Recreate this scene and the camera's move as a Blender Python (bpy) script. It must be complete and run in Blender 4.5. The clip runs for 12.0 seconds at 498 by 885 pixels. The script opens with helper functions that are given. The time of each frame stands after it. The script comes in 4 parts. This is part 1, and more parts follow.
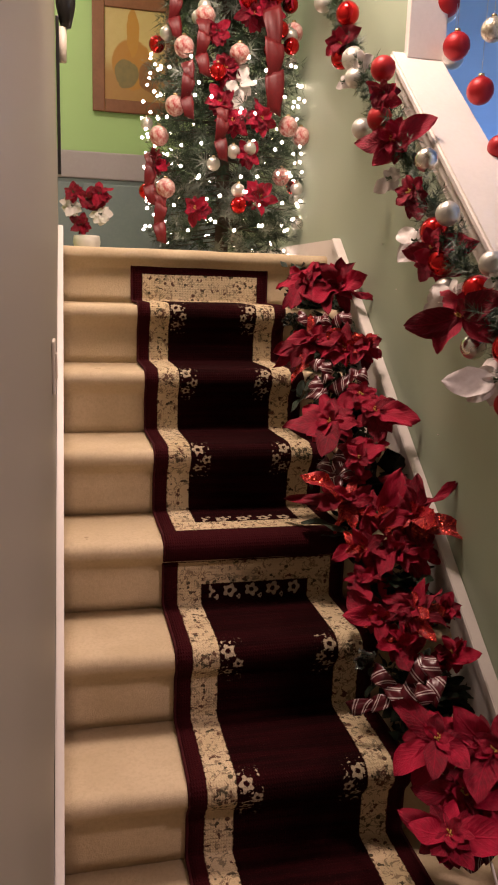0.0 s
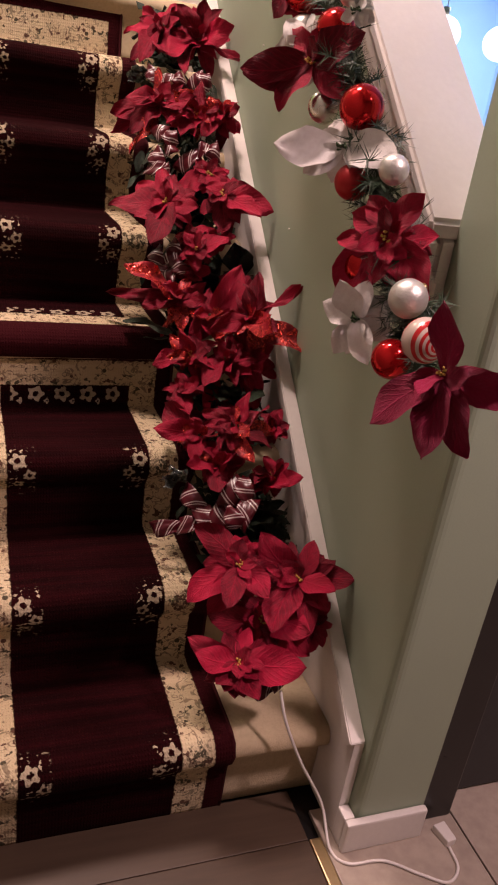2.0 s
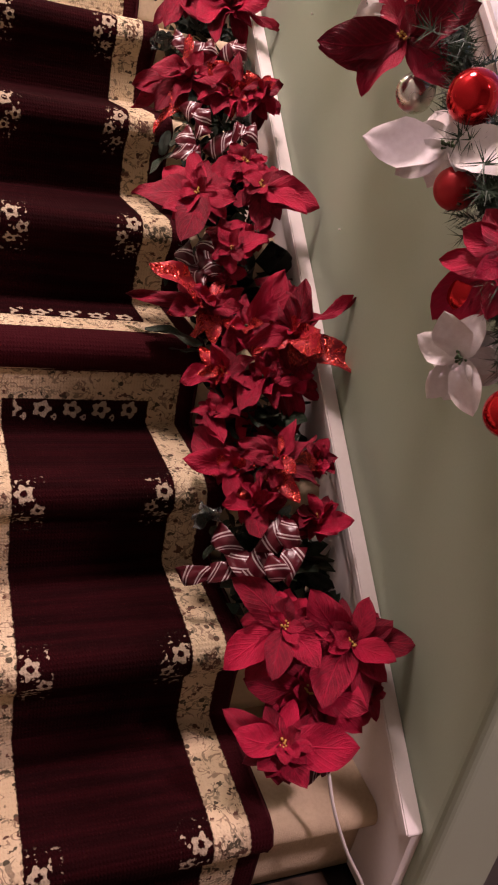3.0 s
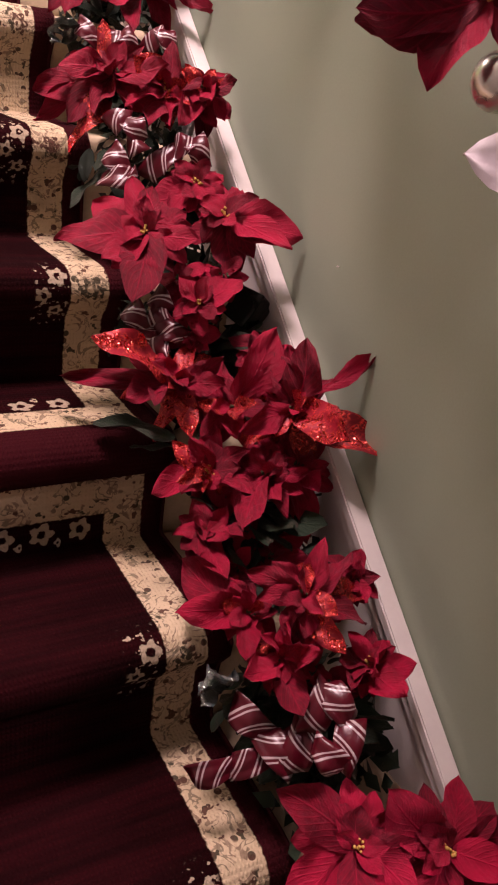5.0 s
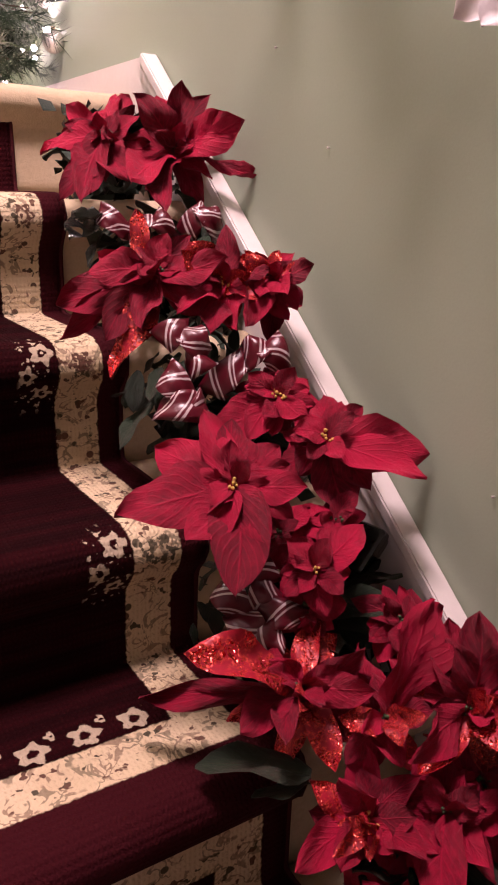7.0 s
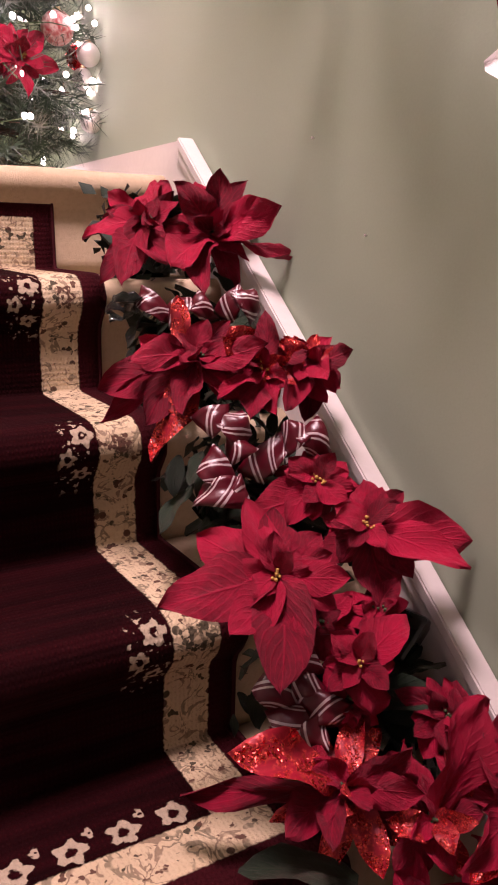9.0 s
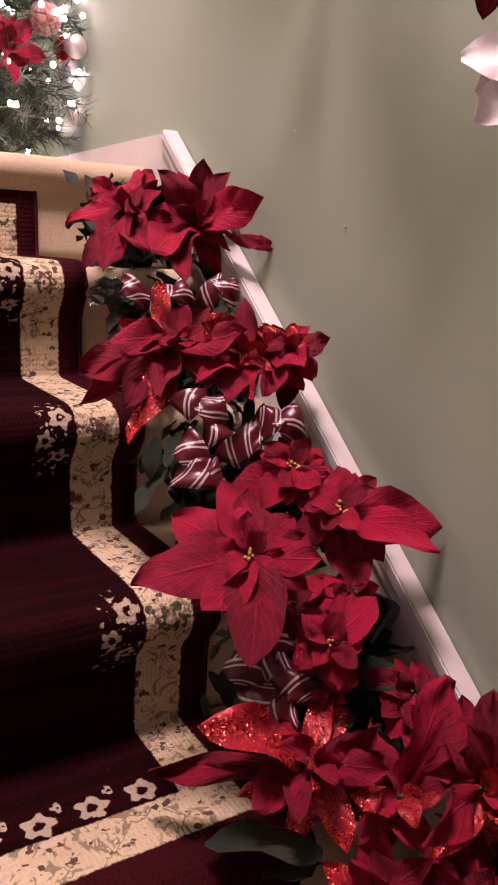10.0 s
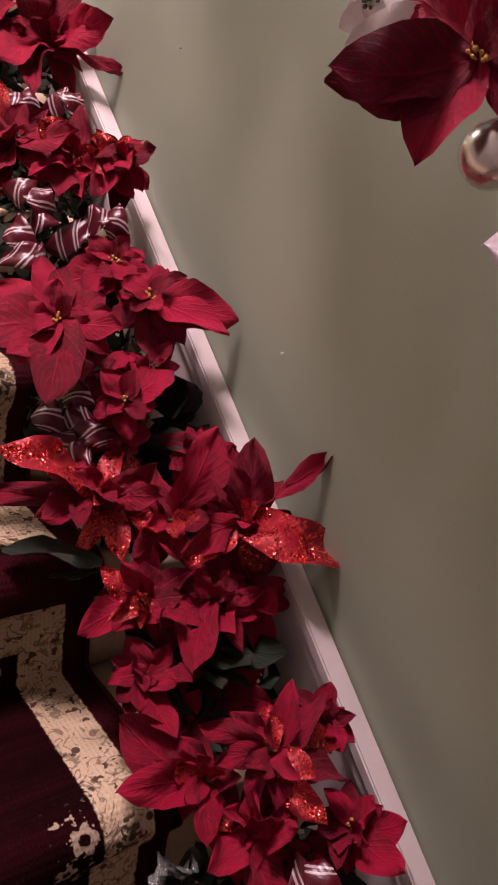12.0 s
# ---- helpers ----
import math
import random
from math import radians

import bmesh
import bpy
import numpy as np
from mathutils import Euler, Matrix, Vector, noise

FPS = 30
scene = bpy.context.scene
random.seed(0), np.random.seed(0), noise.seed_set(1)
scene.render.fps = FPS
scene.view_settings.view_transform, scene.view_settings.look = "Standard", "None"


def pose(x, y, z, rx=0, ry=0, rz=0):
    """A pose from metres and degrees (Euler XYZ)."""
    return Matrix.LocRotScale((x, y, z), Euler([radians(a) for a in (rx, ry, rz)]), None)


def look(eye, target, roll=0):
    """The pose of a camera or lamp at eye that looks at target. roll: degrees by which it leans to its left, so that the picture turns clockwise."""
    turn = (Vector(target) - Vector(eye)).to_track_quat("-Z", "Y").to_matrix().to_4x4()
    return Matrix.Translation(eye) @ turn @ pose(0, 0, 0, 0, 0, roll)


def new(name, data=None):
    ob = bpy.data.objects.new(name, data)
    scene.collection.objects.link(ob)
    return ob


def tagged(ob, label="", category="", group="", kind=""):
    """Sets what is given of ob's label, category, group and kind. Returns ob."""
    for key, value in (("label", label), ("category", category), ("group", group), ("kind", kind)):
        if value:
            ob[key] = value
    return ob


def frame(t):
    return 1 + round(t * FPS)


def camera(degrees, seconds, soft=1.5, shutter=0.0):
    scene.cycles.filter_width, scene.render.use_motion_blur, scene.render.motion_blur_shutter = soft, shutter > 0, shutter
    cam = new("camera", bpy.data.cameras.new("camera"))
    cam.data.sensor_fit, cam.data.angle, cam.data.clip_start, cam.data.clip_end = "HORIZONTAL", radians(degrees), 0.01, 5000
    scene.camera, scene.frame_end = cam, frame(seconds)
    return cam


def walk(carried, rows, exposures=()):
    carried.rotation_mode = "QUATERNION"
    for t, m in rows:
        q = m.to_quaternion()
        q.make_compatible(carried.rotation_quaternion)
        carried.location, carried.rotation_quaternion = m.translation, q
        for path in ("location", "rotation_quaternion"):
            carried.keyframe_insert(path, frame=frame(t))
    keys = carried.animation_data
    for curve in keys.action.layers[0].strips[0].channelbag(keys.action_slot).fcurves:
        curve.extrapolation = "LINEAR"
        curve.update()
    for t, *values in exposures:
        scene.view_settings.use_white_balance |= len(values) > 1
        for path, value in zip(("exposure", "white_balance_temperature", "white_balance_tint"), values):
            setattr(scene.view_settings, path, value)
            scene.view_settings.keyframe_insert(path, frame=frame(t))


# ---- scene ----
cam = camera(36.4, 12.0, soft=2.0)
PATH = [
    (0, (-0.465, -1.198, 1.432), (-0.019, 0.709, 1.025), 1.9),
    (0.5, (-0.431, -1.235, 1.405), (0.14, 0.592, 0.826), 2.8),
    (1, (-0.323, -1.204, 1.369), (0.293, 0.568, 0.676), 4.9),
    (1.5, (-0.194, -1.125, 1.345), (0.42, 0.616, 0.575), 6.4),
    (2, (-0.202, -1.014, 1.321), (0.481, 0.673, 0.492), 8.6),
    (2.5, (-0.229, -0.863, 1.317), (0.498, 0.791, 0.46), 10.2),
    (2.7, (-0.253, -0.815, 1.314), (0.481, 0.831, 0.446), 10.9),
    (4.5, (-0.176, -0.403, 1.285), (0.647, 1.19, 0.399), 10.0),
    (5, (-0.219, -0.295, 1.282), (0.753, 1.236, 0.439), 8.5),
    (5.5, (-0.152, -0.159, 1.305), (0.852, 1.37, 0.496), 5.6),
    (6, (-0.146, -0.037, 1.31), (0.86, 1.513, 0.547), 3.7),
    (6.5, (-0.149, 0.037, 1.352), (0.855, 1.621, 0.658), 2.1),
    (7, (-0.176, 0.113, 1.377), (0.837, 1.718, 0.746), 1.5),
    (7.5, (-0.187, 0.125, 1.404), (0.798, 1.756, 0.799), 0.9),
    (9.5, (-0.195, 0.139, 1.422), (0.803, 1.799, 0.926), 1.5),
    (10, (-0.198, 0.118, 1.399), (0.834, 1.758, 0.903), 2.8),
    (10.5, (-0.18, 0.077, 1.365), (0.863, 1.702, 0.845), 3.9),
    (11, (-0.183, 0.029, 1.335), (0.91, 1.597, 0.746), 5.9),
    (11.5, (-0.17, -0.059, 1.309), (0.969, 1.453, 0.666), 7.6),
    (12, (-0.17, -0.119, 1.282), (1.023, 1.336, 0.604), 8.5),
]
walk(cam, [(t, look(eye, target, roll)) for t, eye, target, roll in PATH],
     exposures=[(0, -0.63, 6450, 15), (1.5, -0.42, 6350, 20), (2.7, -0.1, 5950, 26), (5.0, 0.05, 5800, 33), (9.5, -0.14, 5750, 38), (11, -0.28, 5800, 38), (12, -0.18, 5700, 39)])

# ---- world and lights ----
world = bpy.data.worlds.new("world")
scene.world = world
world.use_nodes = True
world.node_tree.nodes["Background"].inputs[0].default_value = (0.9, 0.8, 0.7, 1)
world.node_tree.nodes["Background"].inputs[1].default_value = 0.003


def lamp(name, kind, at, power, colour, size=0.1, target=None):
    data = bpy.data.lights.new(name, kind)
    data.energy, data.color = power, colour
    if kind == "AREA":
        data.shape, data.size = "DISK", size
    else:
        data.shadow_soft_size = size
    ob = new(name, data)
    ob.matrix_world = look(at, target) if target else Matrix.Translation(at)
    return ob


lamp("stair_ceiling_lamp", "AREA", (-0.10, 0.80, 3.30), 80, (1.0, 0.74, 0.60), 0.55, (-0.10, 0.80, 0.0))
lamp("landing_ceiling_lamp", "POINT", (-0.75, 2.9, 3.45), 55, (1.0, 0.82, 0.62), 0.12)
lamp("hall_ceiling_lamp", "AREA", (0.95, -0.90, 2.50), 46, (1.0, 0.70, 0.63), 0.22, (1.00, -0.85, 0.0))
lamp("blue_room_lamp", "AREA", (3.5, 4.3, 2.72), 160, (0.55, 0.74, 1.0), 1.2, (3.5, 4.3, 0))


# ---- materials ----
class Nodes:
    """A node material in few words."""

    def __init__(self, name):
        self.mat = bpy.data.materials.new(name)
        self.mat.use_nodes = True
        self.tree = self.mat.node_tree
        self.bsdf = self.tree.nodes["Principled BSDF"]

    def add(self, kind, **values):
        node = self.tree.nodes.new(kind)
        for key, value in values.items():
            setattr(node, key, value)
        return node

    def link(self, a, b):
        self.tree.links.new(a, b)

    def put(self, value, socket):
        if isinstance(value, (int, float)):
            socket.default_value = value
        elif isinstance(value, tuple):
            socket.default_value = (*value, 1) if len(value) == 3 and len(socket.default_value) == 4 else value
        else:
            self.link(value, socket)

    def math(self, op, a, b=0.0, c=0.0):
        node = self.add("ShaderNodeMath", operation=op)
        for value, socket in zip((a, b, c), node.inputs):
            self.put(value, socket)
        return node.outputs[0]

    def mix(self, fac, a, b):
        node = self.add("ShaderNodeMix", data_type="RGBA")
        self.put(fac, node.inputs[0])
        self.put(a, node.inputs[6])
        self.put(b, node.inputs[7])
        return node.outputs[2]

    def coords(self, kind="Object"):
        return self.add("ShaderNodeTexCoord").outputs[kind]

    def noise(self, scale, detail=4.0, where=None, rough=0.55):
        node = self.add("ShaderNodeTexNoise")
        node.inputs["Scale"].default_value, node.inputs["Detail"].default_value = scale, detail
        node.inputs["Roughness"].default_value = rough
        self.link(where or self.coords(), node.inputs["Vector"])
        return node.outputs["Fac"]

    def step(self, value, low, high):
        node = self.add("ShaderNodeMapRange")
        node.interpolation_type = "SMOOTHSTEP"
        self.put(value, node.inputs[0])
        node.inputs[1].default_value, node.inputs[2].default_value = low, high
        return node.outputs[0]

    def bump(self, height, strength, distance=0.002):
        node = self.add("ShaderNodeBump")
        node.inputs["Strength"].default_value, node.inputs["Distance"].default_value = strength, distance
        self.link(height, node.inputs["Height"])
        self.link(node.outputs[0], self.bsdf.inputs["Normal"])

    def done(self, colour, rough=0.6, metal=0.0, spec=0.5):
        self.put(colour, self.bsdf.inputs["Base Color"])
        self.put(rough, self.bsdf.inputs["Roughness"])
        self.put(metal, self.bsdf.inputs["Metallic"])
        self.put(spec, self.bsdf.inputs["Specular IOR Level"])
        return self.mat


def plain(name, a, b, rough=0.6, metal=0.0, big=3.0, fine=60.0, relief=0.15, spec=0.5):
    """Two tones at a large scale, fine grain in the relief and the gloss."""
    n = Nodes(name)
    large, small = n.noise(big, 5), n.noise(fine, 3)
    tone = n.math("MULTIPLY_ADD", small, 0.35, n.math("MULTIPLY", large, 0.75))
    n.bump(small, relief)
    return n.done(n.mix(n.step(tone, 0.35, 0.75), a, b), n.math("MULTIPLY_ADD", large, 0.16, rough - 0.08), metal, spec)


GREEN_WALL = plain("sage_wall_paint", (0.342, 0.418, 0.302), (0.368, 0.448, 0.328), 0.55, 0, 1.6, 260, 0.10)
GREIGE_WALL = plain("greige_wall_paint", (0.30, 0.285, 0.225), (0.33, 0.315, 0.255), 0.5, 0, 1.6, 260, 0.10)
MINT_WALL = plain("mint_wall_paint", (0.46, 0.66, 0.30), (0.50, 0.70, 0.34), 0.6, 0, 1.3, 200, 0.1)
WHITE_TRIM = plain("white_trim_paint", (0.74, 0.70, 0.66), (0.80, 0.76, 0.72), 0.35, 0, 5, 90, 0.12)
BLUE_WALL = plain("pale_blue_wall_paint", (0.50, 0.63, 0.84), (0.54, 0.67, 0.88), 0.6)
CEILING = plain("ceiling_paint", (0.72, 0.70, 0.66), (0.76, 0.74, 0.70), 0.8)
STONE_TILE = plain("beige_floor_tile", (0.34, 0.28, 0.23), (0.46, 0.39, 0.32), 0.35, 0, 5, 40, 0.1)
BRASS = plain("brass_strip", (0.55, 0.42, 0.22), (0.65, 0.50, 0.28), 0.35, 1.0, 8, 120, 0.1)
BLACK = plain("black_lacquer", (0.008, 0.008, 0.009), (0.013, 0.012, 0.012), 0.3, 0, 6, 90, 0.05)
DARK_PANEL = plain("dark_grey_panel", (0.022, 0.023, 0.026), (0.032, 0.033, 0.036), 0.45)
CABLE = plain("white_cable_plastic", (0.74, 0.70, 0.66), (0.8, 0.76, 0.72), 0.35)
PINE = plain("dark_pine_needles", (0.018, 0.040, 0.022), (0.035, 0.070, 0.034), 0.5, 0, 20, 200, 0.1)
FROST_PINE = plain("frosted_pine_needles", (0.04, 0.075, 0.05), (0.30, 0.34, 0.30), 0.5, 0, 14, 60, 0.1)
STEM = plain("green_stem", (0.03, 0.06, 0.02), (0.05, 0.09, 0.03), 0.5)
BARK = plain("tree_trunk_bark", (0.05, 0.03, 0.02), (0.09, 0.06, 0.04), 0.8)
STAMEN = plain("yellow_stamens", (0.50, 0.28, 0.05), (0.62, 0.40, 0.09), 0.45, 0, 30, 200)
DARK_FOIL = plain("black_foil", (0.012, 0.016, 0.014), (0.02, 0.028, 0.022), 0.14, 0.3, 12, 60, 0.5)
CLEAR_FOIL = plain("silvery_foil", (0.16, 0.19, 0.175), (0.40, 0.42, 0.41), 0.14, 0.75, 20, 60, 0.6)
RED_GLOSS = plain("shiny_red_bauble", (0.52, 0.010, 0.012), (0.58, 0.016, 0.016), 0.10, 0.75, 4, 40, 0.02)
RED_MATTE = plain("satin_red_bauble", (0.36, 0.008, 0.012), (0.42, 0.012, 0.016), 0.42, 0.35, 4, 200, 0.1)
SILVER = plain("satin_silver_bauble", (0.60, 0.59, 0.55), (0.68, 0.67, 0.63), 0.36, 0.65, 5, 300, 0.3)
SILVER_GLOSS = plain("shiny_silver_bauble", (0.72, 0.70, 0.64), (0.78, 0.76, 0.70), 0.26, 1.0, 5, 40, 0.03)
GLITTER_GOLD = plain("rough_champagne_glitter", (0.42, 0.37, 0.27), (0.75, 0.70, 0.58), 0.30, 0.7, 90, 160, 1.0)
WHITE_CLOTH = plain("white_velvet_petal", (0.72, 0.68, 0.66), (0.80, 0.77, 0.75), 0.75, 0, 12, 300, 0.3)
CREAM_BAUBLE = plain("cream_patterned_bauble", (0.40, 0.03, 0.03), (0.76, 0.62, 0.56), 0.5, 0, 60, 160, 0.3)
RED_RIBBON = plain("red_satin_ribbon", (0.10, 0.003, 0.006), (0.17, 0.005, 0.008), 0.5, 0, 10, 200, 0.2)
BRONZE_FRAME = plain("brown_picture_frame", (0.22, 0.075, 0.035), (0.28, 0.10, 0.05), 0.45, 0, 9, 60)
LAVENDER = plain("lavender_paint", (0.40, 0.34, 0.42), (0.44, 0.38, 0.46), 0.6)
SLATE = plain("slate_blue_paint", (0.20, 0.25, 0.30), (0.24, 0.29, 0.34), 0.55)
CREAM_PLASTIC = plain("cream_plastic", (0.68, 0.62, 0.52), (0.72, 0.66, 0.56), 0.4)


def petal_material(name, a, b, glitter=False):
    """Red cloth with a lighter vein net; the glittered sort carries coarse metal flakes."""
    n = Nodes(name)
    uv = n.add("ShaderNodeSeparateXYZ")
    n.link(n.coords("UV"), uv.inputs[0])
    side = n.math("ABSOLUTE", n.math("SUBTRACT", uv.outputs[0], 0.5))
    vein = n.math("FRACT", n.math("MULTIPLY", n.math("SUBTRACT", uv.outputs[1], n.math("MULTIPLY", side, 0.8)), 9.0))
    ridge = n.step(n.math("ABSOLUTE", n.math("SUBTRACT", vein, 0.5)), 0.30, 0.5)
    mid = n.step(side, 0.035, 0.0)
    net = n.math("MAXIMUM", n.math("MULTIPLY", ridge, 0.55), mid)
    info = n.add("ShaderNodeObjectInfo")
    blotch = n.noise(9, 5)
    weave = n.noise(900, 2)
    tone = n.math("ADD", n.math("MULTIPLY", blotch, 0.55), n.math("MULTIPLY", info.outputs["Random"], 0.45))
    colour = n.mix(n.step(tone, 0.2, 0.8), a, b)
    colour = n.mix(n.math("MULTIPLY", net, 0.34), colour, (b[0] * 1.35, b[1] * 1.5, b[2] * 1.4))
    if glitter:
        flake = n.add("ShaderNodeTexVoronoi")
        flake.inputs["Scale"].default_value = 62
        n.link(n.coords(), flake.inputs["Vector"])
        cover = n.step(n.noise(4.2, 3), 0.40, 0.52)
        sep = n.add("ShaderNodeSeparateXYZ")
        n.link(flake.outputs["Color"], sep.inputs[0])
        cover = n.math("MULTIPLY", cover, n.step(sep.outputs[1], 0.30, 0.45))
        # every flake lies at a tilt of its own
        tilt = n.add("ShaderNodeVectorMath", operation="SUBTRACT")
        n.link(flake.outputs["Color"], tilt.inputs[0])
        tilt.inputs[1].default_value = (0.5, 0.5, 0.5)
        lean = n.add("ShaderNodeVectorMath", operation="SCALE")
        n.link(tilt.outputs[0], lean.inputs[0])
        n.link(n.math("MULTIPLY", cover, 1.5), lean.inputs["Scale"])
        total = n.add("ShaderNodeVectorMath", operation="ADD")
        n.link(n.add("ShaderNodeNewGeometry").outputs["Normal"], total.inputs[0])
        n.link(lean.outputs[0], total.inputs[1])
        unit = n.add("ShaderNodeVectorMath", operation="NORMALIZE")
        n.link(total.outputs[0], unit.inputs[0])
        n.link(unit.outputs[0], n.bsdf.inputs["Normal"])
        return n.done(n.mix(cover, colour, (0.88, 0.105, 0.07)), n.math("MULTIPLY_ADD", cover, -0.30, 0.54), n.math("MULTIPLY", cover, 0.9))
    n.bump(n.math("ADD", n.math("MULTIPLY", net, 0.7), n.math("ADD", n.math("MULTIPLY", weave, 0.5), n.math("MULTIPLY", blotch, 1.2))), 0.8, 0.0022)
    n.bsdf.inputs["Sheen Weight"].default_value = 0.06
    n.bsdf.inputs["Sheen Tint"].default_value = (1.0, 0.25, 0.3, 1)
    return n.done(colour, 0.52, 0.0, 0.30)


RED_PETAL = petal_material("red_velvet_petal", (0.13, 0.0009, 0.011), (0.43, 0.0036, 0.038))
GLITTER_PETAL = petal_material("glittered_red_petal", (0.18, 0.002, 0.009), (0.38, 0.005, 0.022), True)
MAGENTA_PETAL = petal_material("crimson_velvet_petal", (0.22, 0.002, 0.034), (0.32, 0.004, 0.052))
GREEN_LEAF = petal_material("dark_green_cloth_leaf", (0.010, 0.024, 0.013), (0.022, 0.045, 0.024))


def carpet_material():
    """Cream cut-pile carpet with faint wear and a few dark spots."""
    n = Nodes("cream_carpet")
    pile, tuft, wear = n.noise(420, 3), n.noise(120, 4), n.noise(7, 5)
    spots = n.step(n.noise(16, 2), 0.74, 0.78)
    colour = n.mix(n.step(wear, 0.3, 0.75), (0.56, 0.455, 0.295), (0.66, 0.545, 0.37))
    colour = n.mix(n.math("MULTIPLY", n.step(tuft, 0.4, 0.7), 0.25), colour, (0.42, 0.33, 0.21))
    colour = n.mix(n.math("MULTIPLY", spots, 0.5), colour, (0.22, 0.14, 0.08))
    n.bump(n.math("ADD", pile, tuft), 0.4, 0.004)
    return n.done(colour, 0.95, 0.0, 0.1)


LOW_HEM = 0.074          # extra depth of the plain hem that wraps the nosing


def runner_material(name, length, low_end, high_end, period, phase):
    """A woven stair runner: burgundy edge, cream scroll band, dark red field with white flowers; UV in metres."""
    n = Nodes(name)
    uv = n.add("ShaderNodeSeparateXYZ")
    n.link(n.coords("UV"), uv.inputs[0])
    u, v = n.math("ABSOLUTE", uv.outputs[0]), uv.outputs[1]
    edge = n.math("SUBTRACT", 0.25, u)
    if low_end:
        edge = n.math("MINIMUM", edge, n.math("SUBTRACT", v, LOW_HEM))
    if high_end:
        past = n.math("SUBTRACT", length if low_end else length + 0.026, v)
        if low_end:
            # the top end carries a wider scroll band
            past = n.math("MINIMUM", past, n.math("MULTIPLY_ADD", past, 0.60, 0.0385 * 0.40))
        edge = n.math("MINIMUM", edge, past)
    wob = n.math("MULTIPLY", n.math("SUBTRACT", n.noise(140, 2), 0.5), 0.006)
    rim = n.math("ADD", edge, wob)
    band = n.math("MULTIPLY", n.step(rim, 0.037, 0.040), n.step(rim, 0.103, 0.100))
    local = n.math("SUBTRACT", n.math("MODULO", n.math("ADD", v, phase), period), period / 2)

    def bloom(x, y, cx, cy, size, petals=5.0, hole=0.32):
        dx, dy = n.math("SUBTRACT", x, cx), n.math("SUBTRACT", y, cy)
        r = n.math("SQRT", n.math("ADD", n.math("MULTIPLY", dx, dx), n.math("MULTIPLY", dy, dy)))
        r = n.math("ADD", r, n.math("MULTIPLY", wob, 1.7))
        lobe = n.math("COSINE", n.math("MULTIPLY", n.math("ARCTAN2", dy, dx), petals))
        outer = n.math("MULTIPLY_ADD", lobe, 0.15 * size, 0.86 * size)
        return n.math("MULTIPLY", n.step(n.math("SUBTRACT", outer, r), 0.0, 0.002), n.step(r, hole * size * 0.8, hole * size * 1.2))

    def most(*values):
        out = values[0]
        for value in values[1:]:
            out = n.math("MAXIMUM", out, value)
        return out

    blooms = most(bloom(u, local, 0.127, 0.016, 0.0185, 5.0, 0.34), bloom(u, local, 0.103, -0.014, 0.0140, 5.0, 0.36), bloom(u, local, 0.126, -0.044, 0.0145, 5.0, 0.36),
                  bloom(u, local, 0.131, 0.043, 0.007, 3.0, 0.0), bloom(u, local, 0.122, -0.066, 0.006, 3.0, 0.0))
    ends = []
    across = n.math("SUBTRACT", n.math("MODULO", n.math("ADD", uv.outputs[0], 1.0), 0.060), 0.030)
    inside = n.step(n.math("SUBTRACT", 0.128, u), 0.0, 0.003)
    for on, distance in ((low_end, n.math("SUBTRACT", v, LOW_HEM)), (high_end and not low_end, n.math("SUBTRACT", length + 0.026, v))):
        if on:
            ends += [n.math("MULTIPLY", inside, bloom(across, distance, 0.0, 0.124, 0.021)),
                     n.math("MULTIPLY", inside, bloom(across, distance, 0.026, 0.142, 0.009, 4.0, 0.2))]
    specks = n.math("MULTIPLY", n.step(n.noise(95, 2, n.coords("UV")), 0.60, 0.64), n.math("MULTIPLY", n.step(n.math("ABSOLUTE", n.math("SUBTRACT", u, 0.118)), 0.030, 0.022), n.step(n.math("ABSOLUTE", n.math("ADD", local, 0.012)), 0.075, 0.055)))
    flowers = most(blooms, specks, *ends)
    # the scroll band: dark sprigs, rings and small dots
    swirl = n.add("ShaderNodeTexNoise")
    swirl.inputs["Scale"].default_value, swirl.inputs["Detail"].default_value, swirl.inputs["Distortion"].default_value = 30, 2.0, 1.8
    n.link(n.coords("UV"), swirl.inputs["Vector"])
    vine = n.step(n.math("ABSOLUTE", n.math("SUBTRACT", swirl.outputs["Fac"], 0.5)), 0.050, 0.030)
    gap = n.step(n.noise(30, 2, n.coords("UV")), 0.44, 0.50)
    dots = n.add("ShaderNodeTexVoronoi")
    dots.inputs["Scale"].default_value = 34
    n.link(n.coords("UV"), dots.inputs["Vector"])
    dot = n.step(dots.outputs["Distance"], 0.22, 0.17)
    dot = n.math("MULTIPLY", dot, n.step(n.noise(21, 1, n.coords("UV")), 0.46, 0.5))
    star = n.math("MULTIPLY", bloom(u, local, 0.181, -0.004, 0.021, 6.0, 0.30), n.step(n.noise(150, 2, n.coords("UV")), 0.38, 0.5))
    leafy = n.step(n.noise(58, 2, n.coords("UV")), 0.60, 0.63)
    leafy = n.math("MULTIPLY", leafy, n.step(n.math("ABSOLUTE", n.math("SINE", n.math("MULTIPLY", v, 2 * math.pi / (period / 2)))), 0.25, 0.45))
    sprig = most(n.math("MULTIPLY", n.math("MULTIPLY", vine, gap), 0.62), leafy, dot, star)
    tiny = n.noise(500, 2, n.coords("UV"))
    fade = n.noise(5, 3)
    rib = n.math("SINE", n.math("MULTIPLY", v, 2 * math.pi / 0.0085))
    knot = n.math("MULTIPLY", n.math("MULTIPLY_ADD", rib, 0.5, 0.5), n.math("MULTIPLY_ADD", n.math("SINE", n.math("MULTIPLY", uv.outputs[0], 2 * math.pi / 0.006)), 0.5, 0.5))
